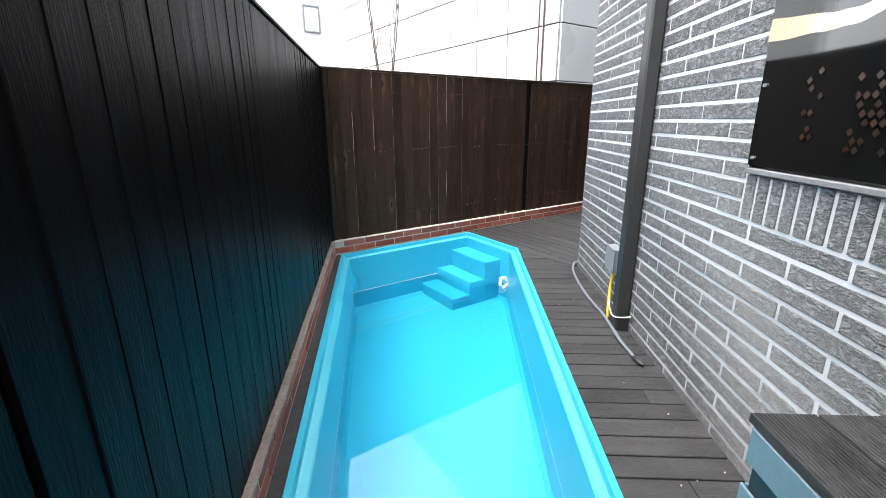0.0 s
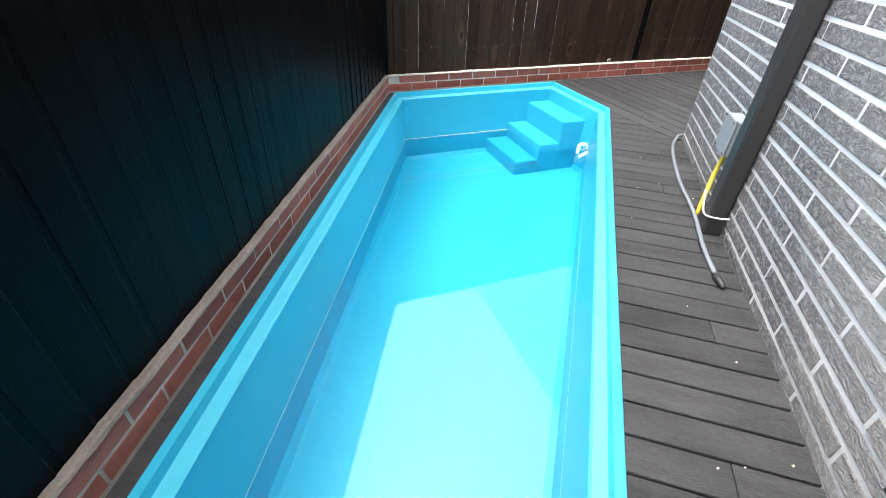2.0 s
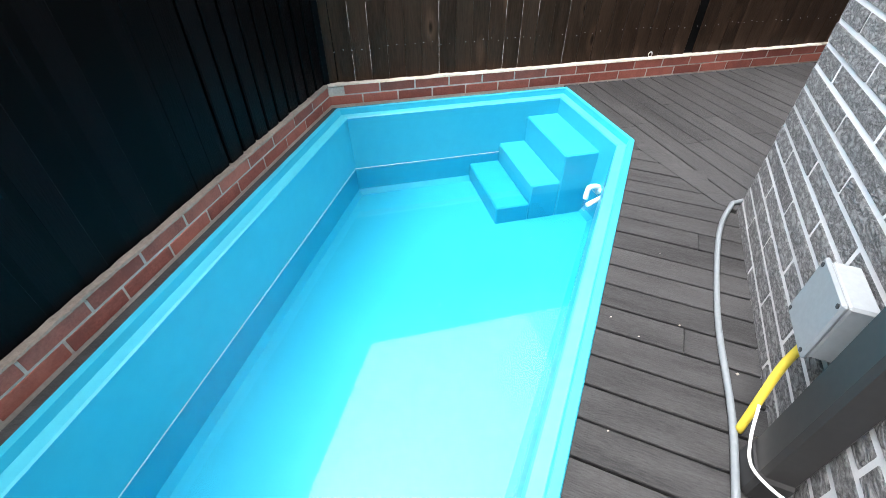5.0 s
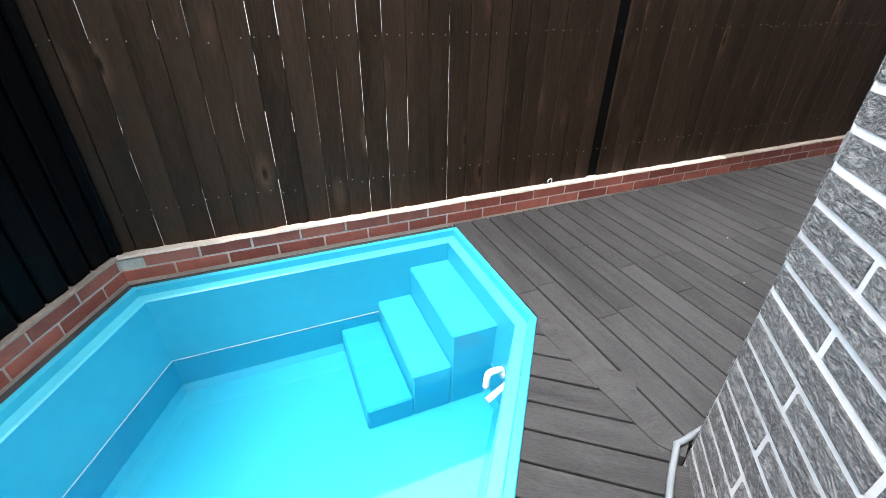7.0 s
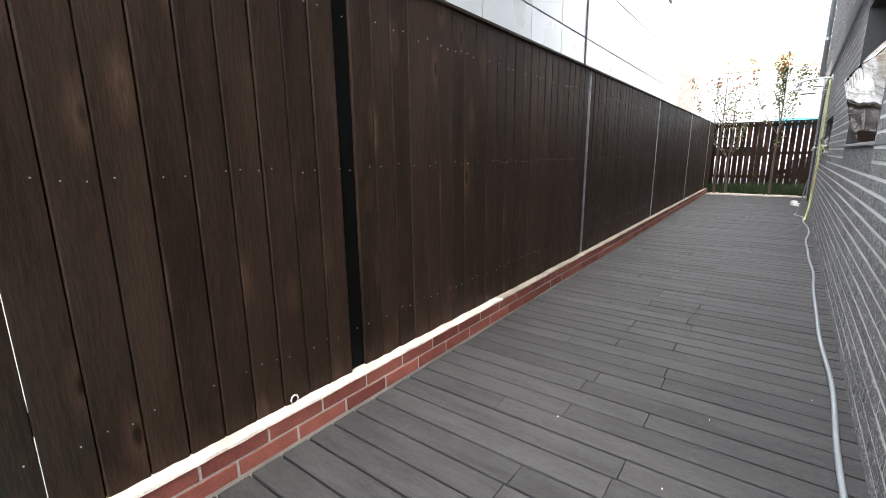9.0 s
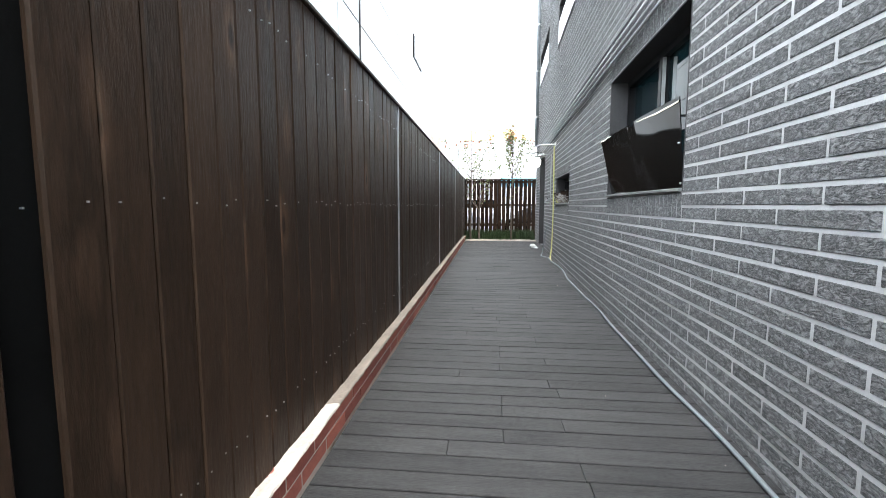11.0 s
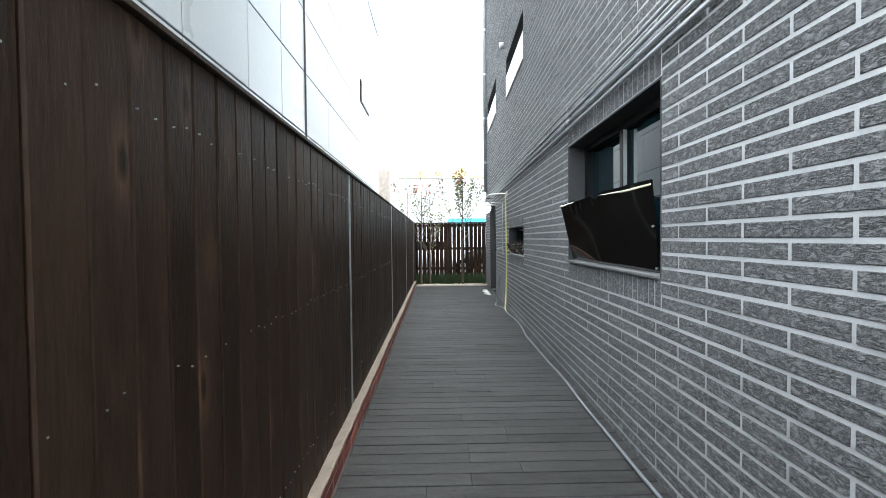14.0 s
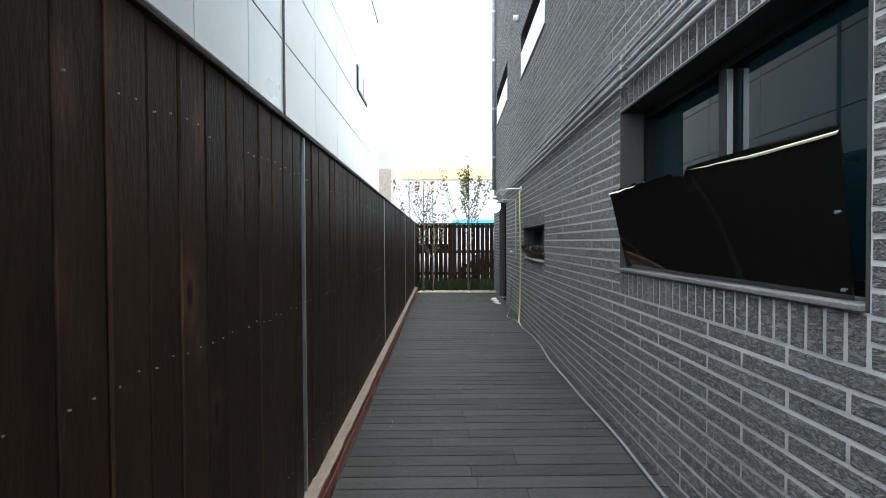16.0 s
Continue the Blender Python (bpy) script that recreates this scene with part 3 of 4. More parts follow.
fence("fence_north", pose(1.63, FENCE_Y, 0), 15.9, [2.75, 5.60, 8.57, 11.6, 14.6], "tall dark brown stained close-boarded timber fence", FENCE,
      slits=((0.15, 1.75),), slit_w=0.002, dark_post=2.75, wide=(0.77, 0.884, 1.226, 1.34, 1.454, 1.682), lead=0.085)
left_f = Matrix.Translation(LEFT_P + LEFT_D * 5.6 + Vector((-0.8987, 0.4386, 0)) * 0.032) @ pose(0, 0, 0, 0, 0, math.degrees(math.atan2(0.8987, 0.4386)))
fence("fence_west", left_f, 5.72, [4.55, 1.6], "tall almost black timber fence beside the pool, stain darkened for shade", FENCE_L)

def joined_bm(boxes):
    bm = bmesh.new()
    for b in boxes:
        add_box(bm, *b)
    return bm


cp = thing("fence_corner_post", Matrix(), "dark square timber post where the two fences meet", "fence post", kind="structure")
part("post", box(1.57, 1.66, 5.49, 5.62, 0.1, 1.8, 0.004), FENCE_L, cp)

# ---- house walls ----
WIN_A = (3.01, 4.78, 1.098, 2.17)
WIN_B = (7.18, 8.75, 1.03, 1.515)
UP_1 = (7.10, 8.94, 3.9075, 4.6495)
UP_2 = (10.63, 12.65, 4.1301, 4.9463)
DOOR = (10.9, 12.2, -0.3, 2.2009)
WIN_W = (2.25, 4.02, 1.12, 2.19)
GL, GH, GJ = 0.464, 0.0742, 0.0172


COURSE0 = -0.0253


def snap(z, up):
    k = (z - COURSE0) / GH
    return COURSE0 + GH * (math.ceil(k - 0.12) if up else math.floor(k + 0.12))


def house_wall(name, m, length, holes, soldiers, phase, near, label, start=0.0):
    w = thing(name, m, label, "wall", kind="structure")
    joined("mortar_backing", wall_slab(length, HOUSE_H, 0.22, holes, start), MORTAR, w, "")
    blocks = list(holes) + soldiers
    full = box_mesh("brick", GJ / 2, GL - GJ / 2, -0.02, 0.003, GJ / 2, GH - GJ / 2, 0.002, BRICK)
    rest, singles = [], []
    r = random.Random(7)
    rowsn = int(HOUSE_H / GH) + 1
    for i in range(rowsn):
        z0 = COURSE0 + i * GH
        z1 = z0 + GH
        off = phase + (GL / 2 if i % 2 else 0)
        k0 = math.floor((start - off) / GL)
        x = off + k0 * GL
        while x < length:
            segs = [(max(x, start), min(x + GL, length))]
            for h in blocks:
                nz0, nz1 = h[2] - 0.004, h[3] + 0.004
                if z0 + 0.02 < nz1 and z1 - 0.02 > nz0:
                    nxt = []
                    for a, b in segs:
                        if b <= h[0] or a >= h[1]:
                            nxt.append((a, b))
                        else:
                            if a < h[0]:
                                nxt.append((a, h[0]))
                            if b > h[1]:
                                nxt.append((h[1], b))
                    segs = nxt
            for a, b in segs:
                if b - a < 0.03:
                    continue
                whole = b - a > GL - 0.001
                if whole and near(x, z0):
                    singles.append((x, z0))
                else:
                    d = r.uniform(-0.0015, 0.0025)
                    rest.append((a + (0.0 if a == start else GJ / 2), b - GJ / 2, -0.02, 0.003 + d, max(z0, -0.02) + GJ / 2, z1 - GJ / 2))
            x += GL
    for h in soldiers:
        n = round((h[1] - h[0]) / 0.07)
        for k in range(n):
            a = h[0] + (h[1] - h[0]) * k / n
            b = h[0] + (h[1] - h[0]) * (k + 1) / n
            rest.append((a + 0.0095, b - 0.0095, -0.02, 0.005 + r.uniform(-0.001, 0.001), h[2] + 0.008, h[3] - 0.008))
    singles = singles[:300]
    for x, z in singles:
        ob = new("brick", full)
        ob.parent = w
        ob.matrix_basis = pose(x, r.uniform(-0.0015, 0.0025), z)
    joined("brick_courses", rest, BRICK_REST, w)
    return w


def soldier_rows(w):
    """Upright bricks below and above a window, ending on a course line."""
    return [(w[0], w[1], snap(w[2] - 0.13, False), w[2]), (w[0], w[1], w[3], snap(w[3] + 0.12, True))]


wall_n = house_wall("wall_north", NORTH, 13.45, [WIN_A, WIN_B, UP_1, UP_2, DOOR],
                    soldier_rows(WIN_A) + soldier_rows(WIN_B),
                    2.839 - GL * 7, lambda x, z: x < 4.8 and z < 2.35, "grey split-face long-brick house wall with pale joints along the alley")
wall_w = house_wall("wall_west", WEST, 6.6, [WIN_W], soldier_rows(WIN_W),
                    0.0, lambda x, z: 0.1 < x < 4.4 and z < 1.75, "grey split-face long-brick house wall with pale joints facing the pool", start=0.01)


def window_unit(name, m, hole, depth, label, split, board=None, sill=True):
    """Recessed dark window with frame, panes and sill; board is a leaning glossy sheet in front of its lower half."""
    x0, x1, z0, z1 = hole
    w = thing(name, m, label, "window", kind="structure")
    t = 0.05
    yb = -depth
    part("reveal", joined_bm([(x0, x0 + 0.012, yb, 0.002, z0, z1), (x1 - 0.012, x1, yb, 0.002, z0, z1), (x0 + 0.012, x1 - 0.012, yb, 0.002, z1 - 0.012, z1)]), REVEAL, w)
    if sill:
        part("window_sill", box(x0 + 0.012, x1 - 0.012, yb, 0.02, z0, z0 + 0.02, 0.003), SILL, w, "dull grey metal sill")
    fr = [(x0 + 0.013, x1 - 0.013, yb - 0.05, yb + 0.02, z0 + 0.021, z0 + 0.021 + t), (x0 + 0.013, x1 - 0.013, yb - 0.05, yb + 0.02, z1 - 0.013 - t, z1 - 0.013),
          (x0 + 0.013, x0 + 0.013 + t, yb - 0.05, yb + 0.02, z0 + 0.021 + t, z1 - 0.013 - t), (x1 - 0.013 - t, x1 - 0.013, yb - 0.05, yb + 0.02, z0 + 0.021 + t, z1 - 0.013 - t)]
    part("window_frame", joined_bm(fr), FRAME, w)
    xs = [x0 + 0.013 + t, *split, x1 - 0.013 - t]
    for i, (a, b) in enumerate(zip(xs, xs[1:])):
        part("pane", box(a, b, yb - 0.03 - 0.012 * (i % 2), yb - 0.024 - 0.012 * (i % 2), z0 + 0.021 + t, z1 - 0.013 - t), GLASS, w)
    for s in split:
        part("mullion", box(s - 0.03, s + 0.03, yb - 0.035, yb + 0.03, z0 + 0.021 + t, z1 - 0.013 - t, 0.004), FRAME, w)
        part("mullion_trim", box(s - 0.034, s - 0.031, yb + 0.0, yb + 0.026, z0 + 0.08, z1 - 0.07), GALV, w)
    return w


def lean_board(m, x0, x1, z0, height, out0, out1, label, peel=0.0):
    """A glossy sheet, slightly warped, leaning out from the sill."""
    b = thing("window_screen_board", m, label, "screen board")
    bm = bmesh.new()
    nx, nz = 70, 8
    grid = {}
    for side in (0, 1):
        for i in range(nx + 1):
            for j in range(nz + 1):
                u, v = i / nx, j / nz
                z = z0 + height * v
                if j == nz:
                    # torn, chipped top edge, lower past the tear
                    z += 0.005 * noise.noise(Vector((u * 9, 1.7, z0)))
                    if u > 0.47:
                        z += 0.018 * noise.noise(Vector((u * 26, 3.3, z0))) - 0.014 - 0.02 * (u < 0.53)
                warp = 0.006 * noise.noise(Vector((u * 2.2, v * 1.5, 4.2)))
                y = out0 + (out1 - out0) * v * (0.4 + 0.6 * u) + warp - side * 0.006
                grid[side, i, j] = bm.verts.new((x0 + (x1 - x0) * u, y, z))
    for side in (0, 1):
        for i in range(nx):
            for j in range(nz):
                bm.faces.new([grid[side, i, j], grid[side, i + 1, j], grid[side, i + 1, j + 1], grid[side, i, j + 1]])
    rim = [(i, 0) for i in range(nx)] + [(nx, j) for j in range(nz)] + [(i, nz) for i in range(nx, 0, -1)] + [(0, j) for j in range(nz, 0, -1)]
    for (a, b2), (c, d) in zip(rim, rim[1:] + rim[:1]):
        bm.faces.new([grid[0, a, b2], grid[0, c, d], grid[1, c, d], grid[1, a, b2]])
    for (a, b2), (c, d) in zip(rim, rim[1:] + rim[:1]):
        for side in (0, 1):
            bm.edges.get((grid[side, a, b2], grid[side, c, d])).smooth = False
    part("sheet", bm, BOARD, b, smooth=True)
    if peel:
        # bare mirror strip above the torn film, curling back
        pm = bmesh.new()
        last = None
        for i in range(nx + 1):
            u = i / nx
            dip = 0.5 + 0.5 * math.sin(u * 7.0 + 0.6) + 0.25 * noise.noise(Vector((u * 17, 2.2, z0)))
            low = peel * (0.55 + 0.45 * dip if peel > 0.05 else max(0.1, dip))
            y1 = out0 + (out1 - out0) * (0.4 + 0.6 * u)
            row = []
            for k in range(5):
                q = k / 4
                row.append(pm.verts.new((x0 + (x1 - x0) * u, y1 + 0.007 - 0.022 * q * q - (out1 - out0) * (1 - q) * low / height, z0 + height + (0.01 if peel > 0.05 else -0.012) - low * (1 - q))))
            if last:
                for k in range(4):
                    pm.faces.new((last[k], row[k], row[k + 1], last[k + 1]))
            last = row
        part("peeled_strip", pm, PEELED, b, "shiny pale strip where the film has peeled", smooth=True)
    for x, k in ((x0 + 0.025, 0.05), (x0 + 0.025, 0.5)):
        z = z0 + height * k
        y = out0 + (out1 - out0) * k * 0.4 + 0.002
        part("screw", tube([(x, y - 0.003, z), (x, y + 0.006, z)], 0.006, 8), GALV, b)
    for x, u in ((x0 + 0.06, 0.44), (x1 - 0.06, 0.98)):
        part("bracket", box(x - 0.012, x + 0.012, -0.09, out0 + (out1 - out0) * 0.86 * u - 0.014, z0 + height * 0.8, z0 + height * 0.82), STEEL_DARK, b)
    return b


window_unit("window_1", NORTH, WIN_A, 0.17, "wide black framed sliding window set deep in grey brick", [3.9])
window_unit("window_2", NORTH, WIN_B, 0.17, "low narrow black framed window in grey brick wall", [7.96])
window_unit("window_3", NORTH, UP_1, 0.12, "upper storey strip window with dark frame", [8.0])
window_unit("window_4", NORTH, UP_2, 0.12, "upper storey strip window with dark frame", [11.6])
window_unit("window_5", WEST, WIN_W, 0.17, "black framed window above the pool in grey brick", [3.1])
lean_board(NORTH, WIN_A[0] + 0.09, WIN_A[1] - 0.02, WIN_A[2] + 0.025, 0.52, -0.035, 0.085, "glossy black acrylic sheet leaning out from the window sill", 0.026)
lean_board(NORTH, WIN_B[0] + 0.03, WIN_B[1] - 0.03, WIN_B[2] + 0.022, 0.2, -0.01, 0.055, "glossy black acrylic sheet on the low window sill")
pool_board = lean_board(WEST, WIN_W[0] + 0.003, WIN_W[1] - 0.02, WIN_W[2] + 0.03, 0.56, 0.008, 0.03, "glossy black acrylic sheet leaning out above the pool deck", 0.16)
r = random.Random(31)
mark = box_mesh("diamond_mark", -0.0085, 0.0085, 0, 0.0005, -0.0085, 0.0085, 0.0, PRINT)
for c0, cz, cols in ((2.48, 1.36, 3), (2.68, 1.33, 6), (3.1, 1.33, 5)):
    for k in range(cols):
        for q in range(9):
            if r.random() < 0.5:
                continue
            ob = new("diamond_mark", mark)
            ob.parent = pool_board
            v = (cz - 0.1 + 0.024 * q - WIN_W[2] - 0.03) / 0.56
            u = (c0 + 0.027 * k - WIN_W[0]) / 1.75
            ob.matrix_basis = pose(c0 + 0.027 * k + 0.0135 * (q % 2), 0.008 + 0.022 * v * (0.4 + 0.6 * u) + 0.006, cz - 0.1 + 0.024 * q, 0, 45, 0)
for hole, nm in ((UP_1, 0), (UP_2, 1)):
    sp = thing("window_screen_panel", NORTH, "plain white sheet screening the lower upstairs window", "screen board", "upstairs window screens")
    part("sheet", box(hole[0] + 0.02, hole[1] - 0.02, 0.0, 0.01, hole[2] + 0.02, hole[2] + (hole[3] - hole[2]) * 0.58, 0.002), WHITE_PVC, sp)

# door in its recess
d1 = thing("door_1", NORTH, "plain dark grey metal door in a brick recess", "door", kind="structure")
part("door_frame", joined_bm([(10.9, 10.96, -0.2, -0.12, 0.0, 2.2), (12.14, 12.2, -0.2, -0.12, 0.0, 2.2), (10.96, 12.14, -0.2, -0.12, 2.14, 2.2)]), FRAME, d1)
part("reveal", joined_bm([(10.9, 10.912, -0.118, 0.002, 0.0, 2.2), (12.188, 12.2, -0.118, 0.002, 0.0, 2.2), (10.912, 12.188, -0.118, 0.002, 2.189, 2.2)]), REVEAL, d1)
part("door_leaf", box(10.965, 12.135, -0.2, -0.16, 0.01, 2.135, 0.004), REVEAL, d1)
part("door_handle", tube([(11.1, -0.16, 1.0), (11.1, -0.1, 1.0), (11.22, -0.1, 1.0)], 0.011, 8), GALV, d1)

# inner room boxes behind the walls keep the house closed
back = joined("house_core", [(0.4, 13.2, -4.0, -3.9, -0.3, HOUSE_H), (0.0, 13.45, -4.0, -0.1, HOUSE_H, HOUSE_H + 0.15)], REVEAL, None, "", NORTH)
tagged(back, "plain inner wall and flat roof closing the house", "house", kind="structure")

# ---- neighbouring building ----
def sphere_bm(c, radius):
    bm = bmesh.new()
    bmesh.ops.create_uvsphere(bm, u_segments=20, v_segments=12, radius=radius, matrix=Matrix.Translation(c))
    return bm


def clad_building():
    b = thing("neighbour_building", Matrix(), "tall neighbouring building clad in large white metal panels", "building")
    X0, Y0, X1, Y1, H = 6.40, 6.86, 19.4, 16.0, 8.36
    part("wall", box(X0 + 0.02, X1, Y0 + 0.02, Y1, -0.7, H), JOINT, b, "dark joints behind the cladding")
    # west face panels
    ys = [Y0 + 0.02, 7.22]
    while ys[-1] < Y1 - 0.1:
        ys.append(ys[-1] + 0.94)
    for y, y2 in zip(ys, ys[1:]):
        for z in (-0.65, 0.13, 1.06, 1.99, 2.92, 3.85, 4.78, 5.71, 6.64, 7.57):
            part("panel", box(X0 - 0.02, X0 + 0.02, y + 0.012, y2 - 0.012, z + 0.013, min(z + 0.917, H), 0.004), PANEL, b)
    # alley face: grey near part, white beyond the tall joint
    edges = [6.4, 7.55, 8.75, 9.75, 10.76, 12.2, 13.65, 15.1, 16.55, 18.0, 19.4]
    for i, (a, c) in enumerate(zip(edges, edges[1:])):
        mat = PANEL_GREY if c < 10.8 else PANEL_WHITE
        for z in (-0.65, 0.13, 1.06, 1.99, 2.92, 3.85, 4.78, 5.71, 6.64, 7.57):
            part("panel", box(a + 0.008, c - 0.008, Y0 - 0.02, Y0 + 0.02, z + 0.008, min(z + 0.92, H), 0.004), mat, b)
    part("corner_strip", box(10.74, 10.785, Y0 - 0.035, Y0 - 0.02, -0.6, H), JOINT, b, "dark downpipe joint")
    part("parapet", box(X0 - 0.06, X1 + 0.05, Y0 - 0.06, Y0 + 0.2, H, H + 0.12), PANEL_GREY, b)
    win = part("window", box(15.7, 17.1, Y0 - 0.05, Y0 + 0.01, 4.95, 5.55, 0.01), FRAME, b)
    part("pane", box(15.78, 16.36, Y0 - 0.058, Y0 - 0.052, 5.0, 5.5), GLASS, win)
    part("pane", box(16.44, 17.02, Y0 - 0.058, Y0 - 0.052, 5.0, 5.5), GLASS, win)
    return b


clad_building()
for dy in (0.33, 0.44):
    p = thing("drain_pipe", pose(6.33, 6.86 + dy, 0), "thin dull red pipe on the neighbouring building", "pipe", "drain pipes")
    part("pipe", tube([(0, 0, -0.7), (0, 0, 8.3)], 0.013, 8), PIPE_RED, p, smooth=True)

far = thing("distant_house", Matrix(), "pale rendered house seen over the fence corner", "building")
part("wall", box(3.0, 9.2, 19.5, 26, -0.7, 9.5), PANEL_WHITE, far)
for x0, x1, z0, z1 in ((6.2, 6.85, 4.65, 5.6), (8.15, 8.85, 5.75, 6.6)):
    wn1 = part("window", joined_bm([(x0, x0 + 0.05, 19.42, 19.52, z0, z1), (x1 - 0.05, x1, 19.42, 19.52, z0, z1), (x0 + 0.05, x1 - 0.05, 19.42, 19.52, z0, z0 + 0.05), (x0 + 0.05, x1 - 0.05, 19.42, 19.52, z1 - 0.05, z1)]), GREY_PVC, far, "thin grey window frame")
    part("pane", box(x0 + 0.051, x1 - 0.051, 19.46, 19.5, z0 + 0.051, z1 - 0.051), PANEL_WHITE, wn1, "pale curtained pane")


# ---- far end of the alley ----
def end_fence():
    f = thing("fence_east", Matrix(), "dark slatted timber fence with gaps closing the alley", "fence", kind="structure")
    x, y0, y1 = 17.35, 3.3, 5.62
    me = box_mesh("slat", -0.011, 0.011, -0.053, 0.053, -0.2, 1.78, 0.003, FENCE)
    n = 18
    for i in range(n + 1):
        ob = new("slat", me)
        ob.parent = f
        ob.matrix_basis = pose(x, y0 + (y1 - y0) * i / n, 0, 0, 0, 0)
    for z in (0.42, 1.02, 1.72):
        part("rail", box(x + 0.012, x + 0.05, y0, y1, z - 0.04, z + 0.04), FENCE, f)
    part("cap_rail", box(x - 0.03, x + 0.055, y0, y1, 1.782, 1.815, 0.004), FENCE, f)
    for y in (y0 + 0.02, 4.5, y1 - 0.03):
        part("post", box(x + 0.051, x + 0.12, y - 0.035, y + 0.035, -0.2, 1.78), STEEL_DARK, f)


end_fence()
bed = thing("planting_bed", Matrix(), "narrow soil bed with clipped grass before the end fence", "soil", kind="structure")
part("soil", box(16.46, 17.3, 3.4, 5.5, -0.2, -0.02), SOIL, bed)
part("edging", box(16.43, 16.5, 3.4, 5.45, -0.2, 0.02, 0.006), CEMENT, bed)
r = random.Random(13)
stones = []
for i in range(420):
    x, y, q = r.uniform(16.5, 16.8), r.uniform(3.42, 5.44), r.uniform(0.012, 0.03)
    stones.append((x - q, x + q, y - q * r.uniform(0.6, 1.2), y + q, -0.03, -0.02 + q * r.uniform(0.8, 1.6)))
tagged(joined("gravel", stones, CEMENT), "pale gravel stones along the edge of the planting bed", "gravel", kind="stuff")
r = random.Random(11)
gv, gf = [], []
for i in range(5200):
    x, y = r.uniform(16.75, 17.3), r.uniform(3.45, 5.5)
    h, a, wd = r.uniform(0.12, 0.34), r.uniform(0, 6.28), r.uniform(0.004, 0.009)
    lean = Vector((r.uniform(-0.07, 0.05), r.uniform(-0.06, 0.06)))
    k = len(gv)
    c, s = math.cos(a) * wd, math.sin(a) * wd
    gv += [(x - c, y - s, -0.02), (x + c, y + s, -0.02), (x + lean.x, y + lean.y, h)]
    gf.append((k, k + 1, k + 2))
me = bpy.data.meshes.new("grass")
me.from_pydata(gv, [], gf)
me.materials.append(GRASS)
tagged(new("grass", me), "thick green grass along the end fence", "grass", kind="stuff")


def tree(x, y, height, lean, seed, label, leaves, red, first):
    t = thing("young_tree", pose(x, y, -0.03), label, "tree", "young trees")
    r = random.Random(seed)
    trunk = curve_points([(0, 0, 0), (lean * 0.25, 0.01, height * 0.3), (lean * 0.5, -0.02, height * 0.6), (lean, 0, height)], 5)
    bm = tube(trunk, [0.032 * (1 - 0.85 * i / (len(trunk) - 1)) for i in range(len(trunk))], 7)
    tips = []
    for k in range(11):
        u = r.uniform(first, 0.8)
        i = int(u * (len(trunk) - 1))
        p = trunk[i]
        a = r.uniform(0, 6.28)
        ln = height * (1 - u) * r.uniform(0.65, 1.05)
        spread = r.uniform(0.3, 0.5)
        q1 = p + Vector((math.cos(a) * ln * spread * 0.6, math.sin(a) * ln * spread * 0.6, ln * 0.4))
        q2 = p + Vector((math.cos(a) * ln * spread, math.sin(a) * ln * spread, ln * 0.95))
        pts = curve_points([p, q1, q2], 4)
        tube(pts, [0.011 * (1 - 0.8 * j / (len(pts) - 1)) for j in range(len(pts))], 5, bm)
        tips += pts[2:] + pts[4:]
    part("trunk", bm, BARK, t)
    tips += trunk[int(len(trunk) * first):]
    for nm, mt, cnt, low in (("crown", LEAF, leaves, 0.0), ("red_shoots", LEAF_RED, red, 0.8)):
        if not cnt:
            continue
        lv, lf = [], []
        pool_t = [p for p in tips if p.z > height * low] or tips
        for i in range(cnt):
            p = r.choice(pool_t) + Vector((r.gauss(0, 0.06), r.gauss(0, 0.06), r.gauss(0, 0.06)))
            q = Euler((r.uniform(-1.2, 1.2), r.uniform(-1.2, 1.2), r.uniform(0, 6.28))).to_matrix()
            s = r.uniform(0.028, 0.048)
            k = len(lv)
            lv += [tuple(p + q @ Vector(c)) for c in ((0, -s, 0), (s * 0.6, 0, s * 0.15), (0, s, 0), (-s * 0.6, 0, s * 0.15))]
            lf.append((k, k + 1, k + 2, k + 3))
        lm = bpy.data.meshes.new(nm)
        lm.from_pydata(lv, [], lf)
        lm.materials.append(mt)
        o = new(nm, lm)
        o.parent = t
        o["kind"] = "stuff"


tree(16.62, 4.13, 3.55, -0.1, 3, "slender young tree with sparse green leaves and red shoots", 620, 120, 0.42)
tree(16.66, 5.31, 3.3, 0.05, 5, "thin young tree with few yellowing leaves", 260, 70, 0.45)
tree(16.7, 5.06, 2.5, -0.25, 8, "thin leaning sapling with few leaves", 140, 0, 0.4)

bk = thing("distant_building", Matrix(), "pale building with a yellow band far beyond the fence", "building")
part("wall", box(48, 60, -20, 22, -0.7, 8.4), PANEL, bk)
part("band", box(47.9, 48, -20, 8.5, 7.4, 8.4), surface("yellow_render", (0.74, 0.58, 0.28), (0.8, 0.64, 0.33), 0.8), bk, "yellow painted band")

aw = thing("blue_awning", Matrix(), "blue awning standing beyond the end fence", "awning")
part("canopy", box(24, 27, -1.0, 4.3, 1.98, 2.25, 0.03), surface("blue_sheet", (0.1, 0.46, 0.66), (0.14, 0.54, 0.72), 0.5), aw)
for y in (-0.9, 4.3):
    part("post", tube([(24.1, y, -0.75), (24.1, y, 1.98)], 0.04, 8), SPOUT, aw, smooth=True)
gs = thing("grey_tower", Matrix(), "pale grey concrete block of a building beyond the alley end", "building")
part("wall", box(24, 26, 6.95, 9.5, -0.7, 4.45), CEMENT, gs)
part("roof_tank", box(24.3, 25.3, 7.05, 7.5, 4.45, 5.2, 0.03), PANEL_GREY, gs)
pl = thing("utility_pole", pose(23.0, 6.1, -0.75), "thin grey utility pole far off", "pole")
